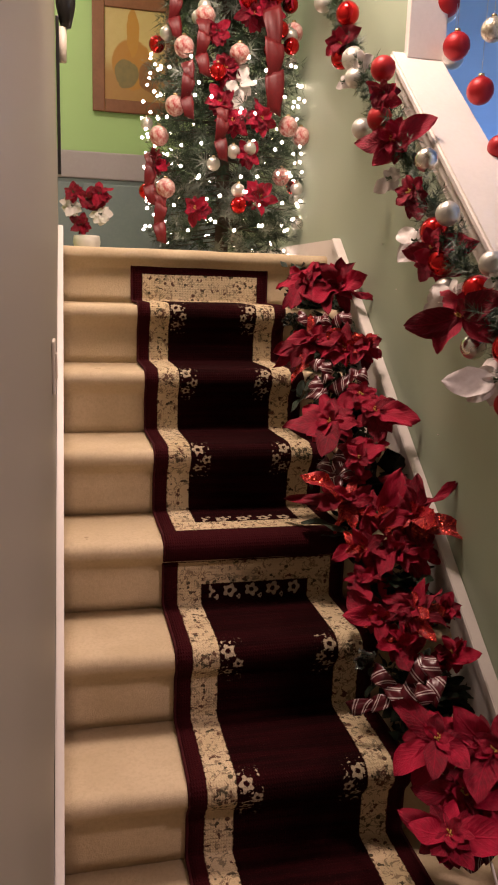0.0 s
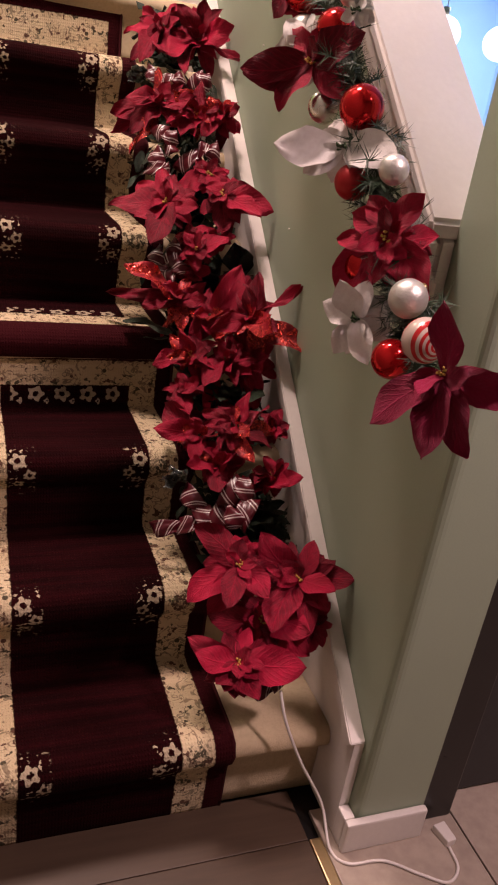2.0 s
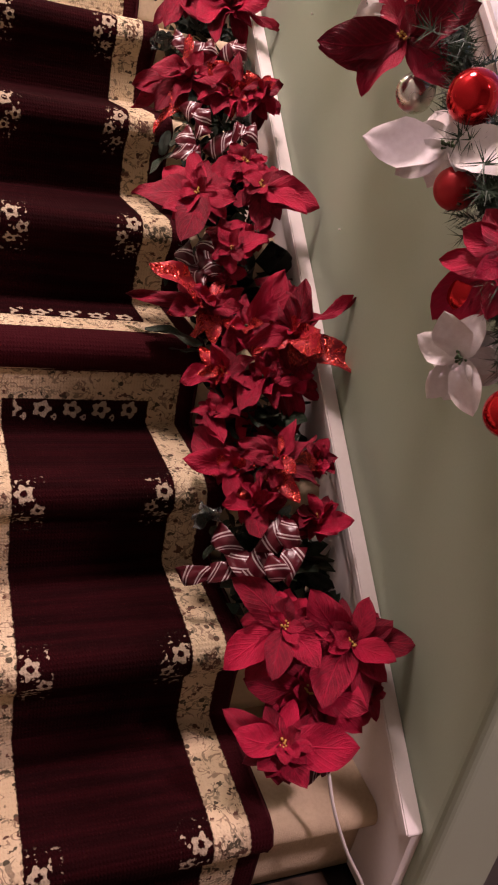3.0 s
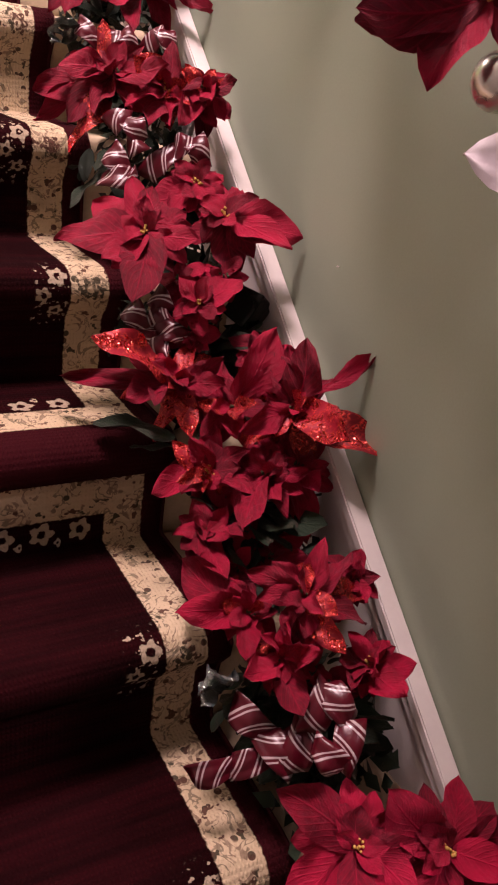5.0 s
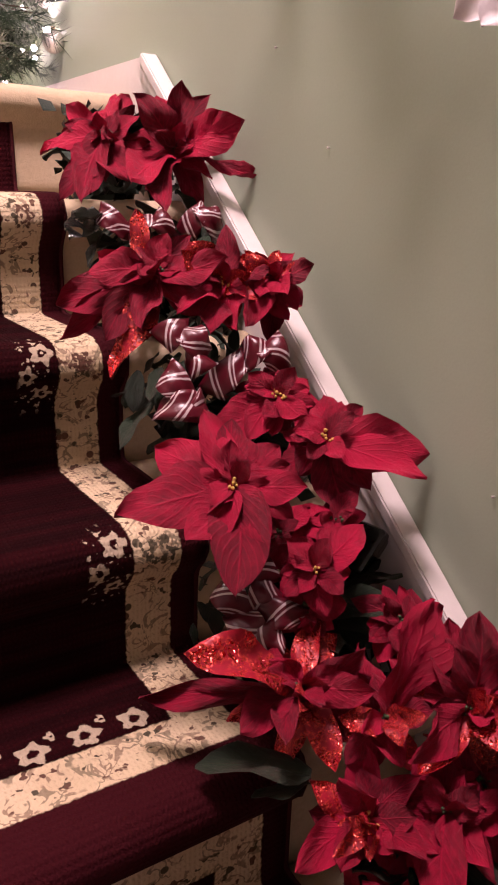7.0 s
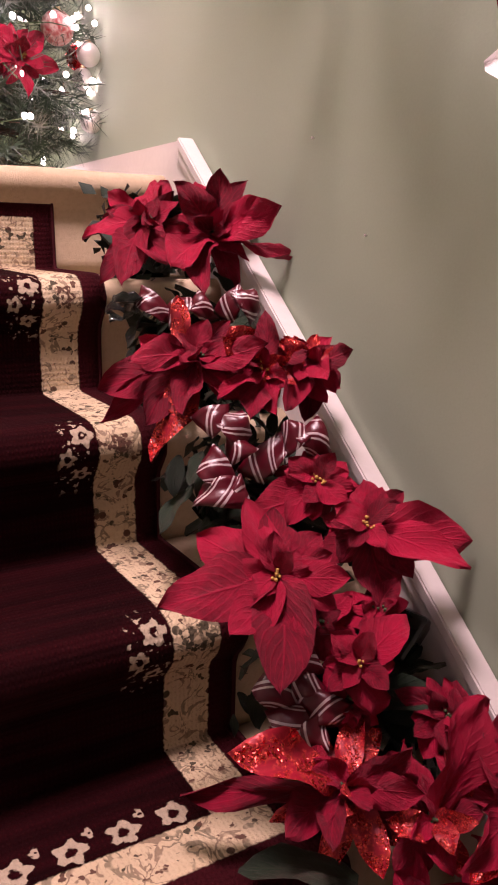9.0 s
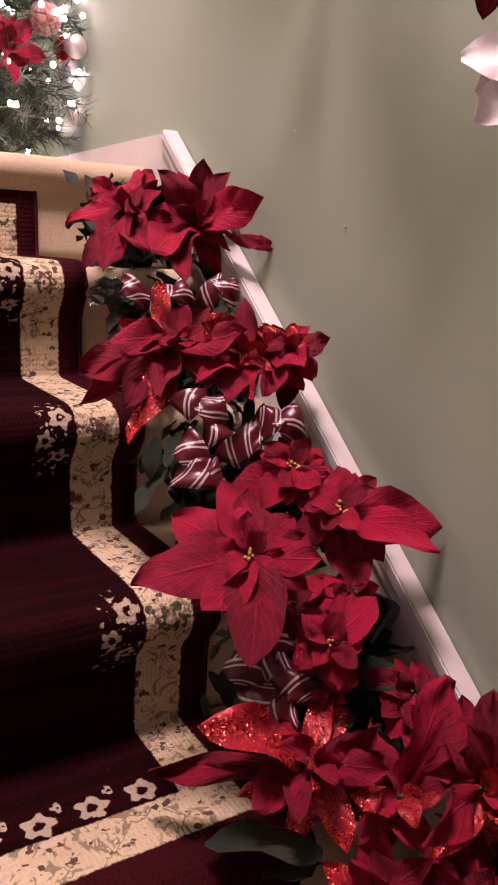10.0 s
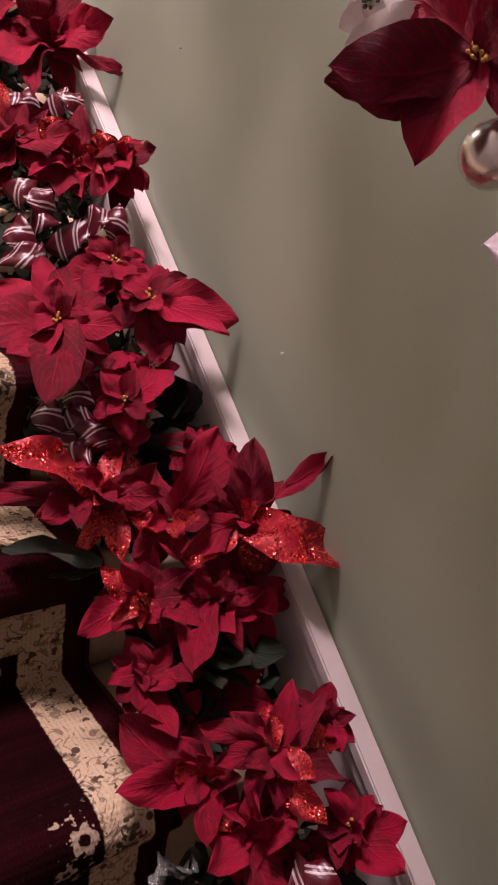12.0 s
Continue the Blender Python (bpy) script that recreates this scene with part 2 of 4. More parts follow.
    streak = n.add("ShaderNodeTexNoise")
    stretch = n.add("ShaderNodeMapping")
    stretch.inputs["Scale"].default_value = (3.0, 48.0, 1.0)
    n.link(n.coords("UV"), stretch.inputs["Vector"])
    n.link(stretch.outputs[0], streak.inputs["Vector"])
    streak.inputs["Scale"].default_value = 1.0
    field = n.mix(n.step(streak.outputs["Fac"], 0.34, 0.66), (0.011, 0.0011, 0.0016), (0.026, 0.0023, 0.0036))
    field = n.mix(n.math("MULTIPLY", n.math("SUBTRACT", 1.0, knot), 0.42), field, (0.008, 0.0012, 0.0016))
    rimcolour = n.mix(tiny, (0.026, 0.0034, 0.0050), (0.046, 0.0056, 0.0080))
    cream = n.mix(n.step(fade, 0.3, 0.7), (0.58, 0.46, 0.28), (0.70, 0.58, 0.38))
    cream = n.mix(n.math("MULTIPLY", sprig, 0.9), cream, n.mix(n.step(n.noise(24, 1, n.coords("UV")), 0.45, 0.55), (0.030, 0.028, 0.018), (0.075, 0.022, 0.018)))
    inner = n.mix(n.math("MULTIPLY", flowers, 0.95), field, (0.48, 0.40, 0.28))
    colour = n.mix(n.step(rim, 0.0365, 0.0395), rimcolour, n.mix(n.step(rim, 0.100, 0.103), cream, inner))
    n.bump(n.math("ADD", n.math("MULTIPLY", knot, 0.7), tiny), 0.7, 0.003)
    return n.done(colour, 0.92, 0.0, 0.06)


def plank_material():
    n = Nodes("dark_wood_planks")
    stretch = n.add("ShaderNodeMapping")
    stretch.inputs["Scale"].default_value = (2.0, 22.0, 4.0)
    n.link(n.coords(), stretch.inputs["Vector"])
    info = n.add("ShaderNodeObjectInfo")
    grain = n.noise(3.0, 6, stretch.outputs[0])
    tone = n.math("ADD", n.math("MULTIPLY", grain, 0.7), n.math("MULTIPLY", info.outputs["Random"], 0.3))
    n.bump(grain, 0.2, 0.001)
    return n.done(n.mix(tone, (0.035, 0.022, 0.014), (0.105, 0.068, 0.044)), 0.42)


def stripe_material():
    """Burgundy satin ribbon with paired white stripes on the slant."""
    n = Nodes("striped_ribbon")
    uv = n.add("ShaderNodeSeparateXYZ")
    n.link(n.coords("UV"), uv.inputs[0])
    s = n.math("FRACT", n.math("MULTIPLY", n.math("ADD", uv.outputs[1], n.math("MULTIPLY", uv.outputs[0], 0.6)), 1 / 0.026))
    a = n.step(n.math("ABSOLUTE", n.math("SUBTRACT", s, 0.32)), 0.068, 0.050)
    b = n.step(n.math("ABSOLUTE", n.math("SUBTRACT", s, 0.56)), 0.055, 0.038)
    weave = n.noise(300, 2)
    n.bump(weave, 0.2, 0.001)
    return n.done(n.mix(n.math("MAXIMUM", a, b), (0.085, 0.003, 0.010), (0.50, 0.42, 0.42)), 0.32, 0.0, 0.5)


def swirl_material():
    n = Nodes("red_white_swirl_bauble")
    p = n.add("ShaderNodeSeparateXYZ")
    n.link(n.coords(), p.inputs[0])
    r = n.math("SQRT", n.math("ADD", n.math("MULTIPLY", p.outputs[0], p.outputs[0]), n.math("MULTIPLY", p.outputs[2], p.outputs[2])))
    turn = n.math("DIVIDE", n.math("ARCTAN2", p.outputs[2], p.outputs[0]), 2 * math.pi)
    s = n.math("FRACT", n.math("ADD", n.math("MULTIPLY", r, 150.0), turn))
    return n.done(n.mix(n.step(n.math("ABSOLUTE", n.math("SUBTRACT", s, 0.5)), 0.22, 0.28), (0.50, 0.02, 0.02), (0.62, 0.50, 0.44)), 0.25, 0.2)


def glow_material(name, colour, strength):
    n = Nodes(name)
    n.put(colour, n.bsdf.inputs["Emission Color"])
    n.bsdf.inputs["Emission Strength"].default_value = strength
    return n.done(colour, 0.4)


def painting_material():
    """A still life: a long-necked amber bottle and fruit before a pale cloth."""
    n = Nodes("still_life_canvas")
    p = n.add("ShaderNodeSeparateXYZ")
    n.link(n.coords("UV"), p.inputs[0])
    x, y = p.outputs[0], p.outputs[1]
    wob = n.math("MULTIPLY", n.math("SUBTRACT", n.noise(9, 4), 0.5), 0.10)

    def blob(cx, cy, rx, ry):
        dx = n.math("DIVIDE", n.math("SUBTRACT", n.math("ADD", x, wob), cx), rx)
        dy = n.math("DIVIDE", n.math("SUBTRACT", n.math("ADD", y, wob), cy), ry)
        return n.step(n.math("ADD", n.math("MULTIPLY", dx, dx), n.math("MULTIPLY", dy, dy)), 1.1, 0.9)

    base = n.mix(n.step(n.math("ADD", y, wob), 0.25, 0.5), (0.42, 0.20, 0.07), (0.66, 0.50, 0.24))
    base = n.mix(blob(0.45, 0.40, 0.34, 0.28), base, (0.50, 0.20, 0.03))
    base = n.mix(blob(0.46, 0.75, 0.10, 0.26), base, (0.55, 0.24, 0.03))
    base = n.mix(blob(0.35, 0.30, 0.20, 0.16), base, (0.17, 0.14, 0.07))
    base = n.mix(blob(0.72, 0.28, 0.17, 0.17), base, (0.24, 0.08, 0.04))
    base = n.mix(n.math("MULTIPLY", n.noise(30, 4), 0.4), base, (0.5, 0.3, 0.1))
    return n.done(base, 0.5)


CARPET, PLANKS, STRIPES, SWIRL = carpet_material(), plank_material(), stripe_material(), swirl_material()
PAINTING = painting_material()
BULB_GLOW = glow_material("warm_white_bulb", (1.0, 0.76, 0.62), 40)
GLOBE_GLOW = glow_material("white_glass_globe", (0.85, 0.92, 1.0), 2.2)


# ---- mesh helpers ----
def mesh_of(name, bm, material, smooth=True):
    me = bpy.data.meshes.new(name)
    bmesh.ops.recalc_face_normals(bm, faces=bm.faces)
    bm.to_mesh(me)
    bm.free()
    me.materials.append(material)
    if smooth:
        me.polygons.foreach_set("use_smooth", [True] * len(me.polygons))
    return me


def part(name, bm, material, parent=None, label="", smooth=True):
    ob = new(name, mesh_of(name, bm, material, smooth))
    ob.parent = parent
    if label:
        tagged(ob, label)
    return ob


def thing(name, label, category, group="", kind="", at=(0, 0, 0)):
    ob = new(name)
    ob.empty_display_size = 0.05
    ob.location = at
    return tagged(ob, label, category, group, kind)


def box(bm, lo, hi, bevel=0.0):
    m = Matrix.LocRotScale([(a + b) / 2 for a, b in zip(lo, hi)], None, [b - a for a, b in zip(lo, hi)])
    made = bmesh.ops.create_cube(bm, size=1, matrix=m)
    if bevel:
        edges = list({e for v in made["verts"] for e in v.link_edges})
        bmesh.ops.bevel(bm, geom=edges, offset=bevel, segments=2, affect="EDGES", profile=0.6)
    return bm


def prism(bm, outline, x0, x1):
    """A plate between x0 and x1 whose outline is given as (y, z)."""
    a = [bm.verts.new((x0, y, z)) for y, z in outline]
    b = [bm.verts.new((x1, y, z)) for y, z in outline]
    bm.faces.new(a)
    bm.faces.new(b[::-1])
    for i in range(len(a)):
        j = (i + 1) % len(a)
        bm.faces.new((a[i], b[i], b[j], a[j]))
    return bm


def tube(bm, points, radii, sides=8, cap=True):
    """A round pipe through the points, as thick as radii says."""
    points = [Vector(p) for p in points]
    rings = []
    side = None
    for i, p in enumerate(points):
        way = (points[min(i + 1, len(points) - 1)] - points[max(i - 1, 0)]).normalized()
        if side is None:
            side = way.orthogonal().normalized()
        side = (side - way * side.dot(way)).normalized()
        up = way.cross(side)
        r = radii if isinstance(radii, (int, float)) else radii[i]
        rings.append([bm.verts.new(p + (side * math.cos(a) + up * math.sin(a)) * r) for a in [2 * math.pi * k / sides for k in range(sides)]])
    for a, b in zip(rings, rings[1:]):
        for k in range(sides):
            bm.faces.new((a[k], a[(k + 1) % sides], b[(k + 1) % sides], b[k]))
    if cap:
        bm.faces.new(rings[0][::-1])
        bm.faces.new(rings[-1])
    return bm


def ball(bm, at, r, u=20, v=12):
    bmesh.ops.create_uvsphere(bm, u_segments=u, v_segments=v, radius=r, matrix=Matrix.Translation(at))
    return bm


def spline(points, steps):
    """A smooth line through the points."""
    pts = [Vector(p) for p in points]
    pts = [2 * pts[0] - pts[1], *pts, 2 * pts[-1] - pts[-2]]
    out = []
    for i in range(1, len(pts) - 2):
        a, b, c, d = pts[i - 1:i + 3]
        for k in range(steps):
            t = k / steps
            out.append(0.5 * (2 * b + (c - a) * t + (2 * a - 5 * b + 4 * c - d) * t * t + (3 * b - a - 3 * c + d) * t ** 3))
    return out + [pts[-2]]


# ---- the setting ----
RISE, GOING, STEPS = 0.1935, 0.232, 8
LEFT, RIGHT = -0.515, 0.466          # clear width of the stairs
WALL = 0.489                          # face of the sage wall
LANDING = RISE * STEPS


def structure(name, bm, material, label, category, smooth=False):
    return tagged(part(name, bm, material, None, "", smooth), label, category, kind="structure")


# the sage wall with its raked opening
SILL_0, SILL_1 = (-0.012, 1.160), (1.040, 2.082)
bm = bmesh.new()
prism(bm, [(-0.15, 0.0), (SILL_0[0], 0.0), (SILL_0[0], 4.2), (-0.15, 4.2)], WALL, WALL + 0.154)
prism(bm, [(SILL_0[0], 0.0), (SILL_1[0], 0.0), SILL_1, SILL_0], WALL, WALL + 0.108)
prism(bm, [(SILL_1[0], 0.0), (4.3, 0.0), (4.3, 4.2), (SILL_1[0], 4.2)], WALL, WALL + 0.108)
prism(bm, [(SILL_0[0], 2.95), (SILL_1[0], 2.95), (SILL_1[0], 4.2), (SILL_0[0], 4.2)], WALL, WALL + 0.108)
bmesh.ops.remove_doubles(bm, verts=bm.verts, dist=0.0005)
corner = [e for e in bm.edges if all(abs(v.co.x - WALL) < 0.001 and abs(v.co.y + 0.15) < 0.001 for v in e.verts)]
bmesh.ops.bevel(bm, geom=corner, offset=0.020, segments=5, affect="EDGES", profile=0.5)
structure("wall_east", bm, GREEN_WALL, "sage green painted stair wall with a raked opening", "wall")

bm = bmesh.new()
box(bm, (LEFT - 0.12, -4.0, 0), (LEFT, 1.72, 4.2))
structure("wall_west", bm, GREIGE_WALL, "greige painted wall along the staircase", "wall")
bm = bmesh.new()
box(bm, (-2.4, 4.3, 1.0), (0.62, 4.42, 4.2))
structure("wall_north", bm, MINT_WALL, "bright mint green wall behind the landing", "wall")
bm = bmesh.new()
box(bm, (-2.5, 1.60, 1.0), (-2.4, 4.42, 4.2))
box(bm, (-2.4, 1.60, 1.0), (LEFT - 0.12, 1.72, 4.2))
structure("wall_landing", bm, MINT_WALL, "mint green side wall of the landing", "wall")
bm = bmesh.new()
box(bm, (LEFT - 0.12, -4.12, 0), (3.2, -4.0, 4.2))
box(bm, (3.2, -4.12, 0), (3.32, -0.03, 4.2))
structure("wall_south", bm, GREIGE_WALL, "plain greige wall of the entrance hall", "wall")
bm = bmesh.new()
box(bm, (-2.5, -4.12, 4.2), (4.8, 6.2, 4.3))
structure("ceiling", bm, CEILING, "plain off-white painted ceiling", "ceiling")

# the blue-lit room past the opening
bm = bmesh.new()
box(bm, (4.6, -0.03, 0), (4.7, 6.1, 4.2))
box(bm, (WALL + 0.108, 6.0, 0), (4.6, 6.1, 4.2))
box(bm, (WALL + 0.162, -0.03, 0), (4.6, 0.03, 4.2))
structure("wall_far_room", bm, BLUE_WALL, "pale blue walls of the neighbouring room", "wall")
bm = bmesh.new()
box(bm, (WALL + 0.108, 0.03, 2.85), (4.6, 6.0, 2.93))
structure("ceiling_far_room", bm, BLUE_WALL, "pale blue lit ceiling of the neighbouring room", "ceiling")
bm = bmesh.new()
box(bm, (WALL + 0.108, 0.03, -0.05), (4.6, 6.0, 0.0))
structure("floor_far_room", bm, STONE_TILE, "beige tiled floor of the neighbouring room", "floor")

# floors
bm = bmesh.new()
box(bm, (LEFT - 0.12, -4.0, -0.06), (3.2, 0.02, -0.012))
FLOOR = structure("floor", bm, BLACK, "hall floor of dark wood planks", "floor")
bm = bmesh.new()
box(bm, (-2.4, STEPS * GOING - GOING + 0.03, LANDING - 0.12), (WALL, 4.3, LANDING), 0.0)
structure("landing_floor", bm, CARPET, "cream carpeted upper landing floor", "floor")


# the raked sill with its moulding and end bracket
def raked(bm, x0, x1, low, high, y0=None, y1=None):
    """A strip along the sill's rake, between two heights above the opening's edge."""
    slope = (SILL_1[1] - SILL_0[1]) / (SILL_1[0] - SILL_0[0])
    y0 = SILL_0[0] if y0 is None else y0
    y1 = SILL_1[0] if y1 is None else y1
    z = lambda y: SILL_0[1] + slope * (y - SILL_0[0])
    return prism(bm, [(y0, z(y0) + low), (y1, z(y1) + low), (y1, z(y1) + high), (y0, z(y0) + high)], x0, x1)


sill = thing("raked_window_sill", "white painted raked sill board with moulded edge", "sill", kind="structure")
bm = raked(bmesh.new(), 0.439, 0.600, 0.000, 0.030)
bmesh.ops.bevel(bm, geom=list(bm.edges), offset=0.006, segments=2, affect="EDGES")
part("board", bm, WHITE_TRIM, sill, smooth=False)
bm = raked(bmesh.new(), 0.456, 0.4875, -0.062, -0.001)
bmesh.ops.bevel(bm, geom=[e for e in bm.edges if e.verts[0].co.x < 0.46 and e.verts[1].co.x < 0.46], offset=0.012, segments=3, affect="EDGES")
part("apron_moulding", bm, WHITE_TRIM, sill, smooth=False)
bm = raked(bmesh.new(), 0.4725, 0.4875, -0.095, -0.0625)
part("apron_fillet", bm, WHITE_TRIM, sill, smooth=False)
bm = prism(bmesh.new(), [(-0.017, 1.157), (-0.017, 1.085), (-0.011, 1.085), (0.045, 1.128), (0.045, 1.200)], 0.442, 0.4550)
part("end_bracket", bm, WHITE_TRIM, sill, smooth=False)
bm = bmesh.new()
box(bm, (0.483, 1.012, 2.09), (0.600, 1.039, 2.95), 0.003)
structure("trim_opening", bm, WHITE_TRIM, "white jamb board of the raked opening", "trim")

# skirting of the stairs
SK = [(-0.118, 0.0), (-0.118, 0.240), (1.520, 1.606), (4.28, 1.606), (4.28, 1.30), (1.75, 1.30), (0.25, 0.0)]


def skirting(name, x0, x1, xc, outline, label):
    base = thing(name, label, "skirting", kind="structure")
    part("board", prism(bmesh.new(), outline, x0, x1), WHITE_TRIM, base, smooth=False)
    bm = bmesh.new()
    way = Vector((0, SK[2][0] - SK[1][0], SK[2][1] - SK[1][1])).normalized()
    up = Vector((0, -way.z, way.y))
    a, b = Vector((0, SK[1][0], SK[1][1])), Vector((0, SK[2][0], SK[2][1]))
    lo, hi = min(x0, xc), max(x1, xc)
    for r0, r1, x_a, x_b in ((-0.030, -0.012, lo + (0.004 if xc < x0 else 0), hi - (0.004 if xc > x1 else 0)), (-0.012, 0.006, lo, hi)):
        pts = [a + up * r0, b + up * r0, b + up * r1, a + up * r1]
        prism(bm, [(p.y, p.z) for p in pts], x_a, x_b)
    bmesh.ops.bevel(bm, geom=list(bm.edges), offset=0.0025, segments=2, affect="EDGES")
    part("cap_moulding", bm, WHITE_TRIM, base, smooth=False)
    return base


skirting("stair_skirting_east", 0.4665, 0.4875, 0.455, SK, "white painted raked stair skirting with moulded cap")
skirting("stair_skirting_west", LEFT + 0.0015, LEFT + 0.014, LEFT + 0.019, [(-0.118, 0.0), (-0.118, 0.240), (1.520, 1.606), (1.70, 1.606), (1.70, 1.30), (0.25, 0.0)], "white painted raked stair skirting, scuffed")

bm = bmesh.new()
box(bm, (0.464, -0.168, 0.0), (WALL + 0.155, -0.1515, 0.078), 0.005)
box(bm, (0.464, -0.1510, 0.0), (0.4875, -0.1185, 0.078), 0.004)
structure("baseboard", bm, WHITE_TRIM, "white painted baseboard round the wall's end", "baseboard")

# dark door and frame beside the wall's end
door = thing("door_1", "dark grey door in a black frame beside the stairs", "door", kind="structure")
part("frame", box(bmesh.new(), (0.646, -0.135, 0.0), (0.735, -0.045, 2.10), 0.004), BLACK, door, smooth=False)
part("leaf", box(bmesh.new(), (0.737, -0.085, 0.006), (1.55, -0.050, 2.09), 0.004), DARK_PANEL, door, smooth=False)
part("frame", box(bmesh.new(), (1.552, -0.120, 0.0), (1.635, -0.045, 2.10), 0.004), BLACK, door, smooth=False)
bm = bmesh.new()
box(bm, (0.646, -0.040, 0.0), (3.2, 0.028 - 0.06, 4.2))
structure("wall_hall", bm, GREIGE_WALL, "greige wall of the hall beside the stairs", "wall")


# ---- staircase ----
def step_profile(n, grow=0.0):
    """Riser, rounded nosing and tread of step n, as (y, z) from its foot to the back of its tread."""
    y, z0, z1 = (n - 1) * GOING, (n - 1) * RISE, n * RISE
    r = 0.026 + grow
    cy, cz = y - 0.010, z1 - 0.026
    pts = [(y - grow, z0 + (grow if n > 1 else 0)), (y - grow, z1 - 0.075)]
    for k in range(9):
        a = radians(236 - k * (236 - 90) / 8)
        pts.append((cy + r * math.cos(a), cz + r * math.sin(a)))
    pts += [(y + 0.06, z1 + grow), (y + GOING - grow, z1 + grow)]
    return pts


staircase = thing("staircase", "eight carpeted steps, cream cut-pile with rounded nosings", "staircase", kind="structure")
for n in range(1, STEPS + 1):
    bm = bmesh.new()
    line = step_profile(n)
    if n == STEPS:
        line = line[:-1] + [(line[0][0] + 0.10, line[-1][1])]
    line = [line[0]] + [Vector(a).lerp(Vector(b), k / 4) for a, b in zip(line[:2], line[1:3]) for k in range(1, 5)] + line[3:]
    columns = 26
    grid = []
    for i in range(columns + 1):
        x = LEFT + 0.015 + (RIGHT - LEFT - 0.0155) * i / columns
        row = []
        for j, (y, z) in enumerate(line):
            d = 0.004 * (noise.noise((x * 6, y * 7 + n, z * 7)) if 0 < j < len(line) - 1 else 0)
            row.append(bm.verts.new((x, y + d * 0.7, z + d)))
        back, foot = line[-1], line[0]
        row += [bm.verts.new((x, back[0], back[1] - 0.10)), bm.verts.new((x, foot[0] + 0.10, foot[1]))]
        grid.append(row)
    for a, b in zip(grid, grid[1:]):
        for j in range(len(a)):
            k = (j + 1) % len(a)
            bm.faces.new((a[j], a[k], b[k], b[j]))
    bm.faces.new(grid[0])
    bm.faces.new(grid[-1][::-1])
    part("step", bm, CARPET, staircase)


def skew(y):
    """The runner does not lie quite straight: it drifts sideways down the flight."""
    return 0.008 if y < 0.60 else 0.008 - 0.018 * (y - 0.60)


BINDING = plain("burgundy_binding", (0.035, 0.005, 0.007), (0.060, 0.008, 0.011), 0.85, 0, 20, 300, 0.4, 0.15)


def runner(name, material_name, first, last, low_end, high_end, label):
    """A runner over the steps first..last; it starts under one nosing and ends under another."""
    line = []
    for n in range(first, last + 1):
        p = step_profile(n, 0.007)
        if n == first and low_end:
            p = p[2:]
        if n == last and high_end:
            p = [p[0], (p[1][0], n * RISE - (0.052 if n == STEPS else 0.055))]
        line += p
    # even steps, then softened folds
    dense = []
    for a, b in zip(line, line[1:]):
        a, b = Vector(a), Vector(b)
        count = max(1, int((b - a).length / 0.006))
        dense += [a.lerp(b, k / count) for k in range(count)]
    dense.append(Vector(line[-1]))
    for _ in range(7):
        dense = [dense[0]] + [(a + 2 * b + c) / 4 for a, b, c in zip(dense, dense[1:], dense[2:])] + [dense[-1]]
    run = [0.0]
    for a, b in zip(dense, dense[1:]):
        run.append(run[-1] + (b - a).length)
    length = run[-1]
    per = RISE + GOING + 0.016
    nose = min(range(len(dense)), key=lambda i: (dense[i] - Vector((first * GOING - 0.012 if low_end else -0.012, ((first + 1) if low_end else 1) * RISE - 0.012))).length)
    stuff = runner_material(material_name, length, low_end, high_end, per, per / 2 - run[nose] - 0.006 + 0.030 + 4 * per)
    bm = bmesh.new()
    uv = bm.loops.layers.uv.new("UVMap")
    columns = 20
    grid = []
    for (y, z), v in zip(dense, run):
        row = []
        for i in range(columns + 1):
            u = -0.25 + 0.5 * i / columns
            wave = 0.0030 * noise.noise((u * 5 + first, v * 5, 1.3)) * (1 if 0.02 < v < length - 0.02 else 0)
            drift = 0.003 * noise.noise((v * 2.2, first, 0.5))
            row.append((bm.verts.new((u + skew(y) + drift, y - abs(wave), z + abs(wave))), u, v))
        grid.append(row)
    spots = [[q[0].co.copy() for q in (row[0], row[-1])] for row in grid]
    for a, b in zip(grid, grid[1:]):
        for i in range(columns):
            quad = (a[i], a[i + 1], b[i + 1], b[i])
            face = bm.faces.new([q[0] for q in quad])
            for loop, q in zip(face.loops, quad):
                loop[uv].uv = (q[1], q[2])
    ob = part(name, bm, stuff)
    for side in (0, -1):
        part("edge_binding", tube(bmesh.new(), [row[side] for row in spots[::3]], 0.0042, 6), BINDING, ob, "rolled burgundy edge binding")
    thick = ob.modifiers.new("thickness", "SOLIDIFY")
    thick.thickness, thick.offset = 0.005, 0
    return tagged(ob, label, "stair runner", "stair runners")


runner("stair_runner", "runner_lower", 1, 4, False, True, "burgundy stair runner with cream floral border, lower length")
runner("stair_runner", "runner_upper", 4, 8, True, True, "burgundy stair runner with cream floral border, upper length")


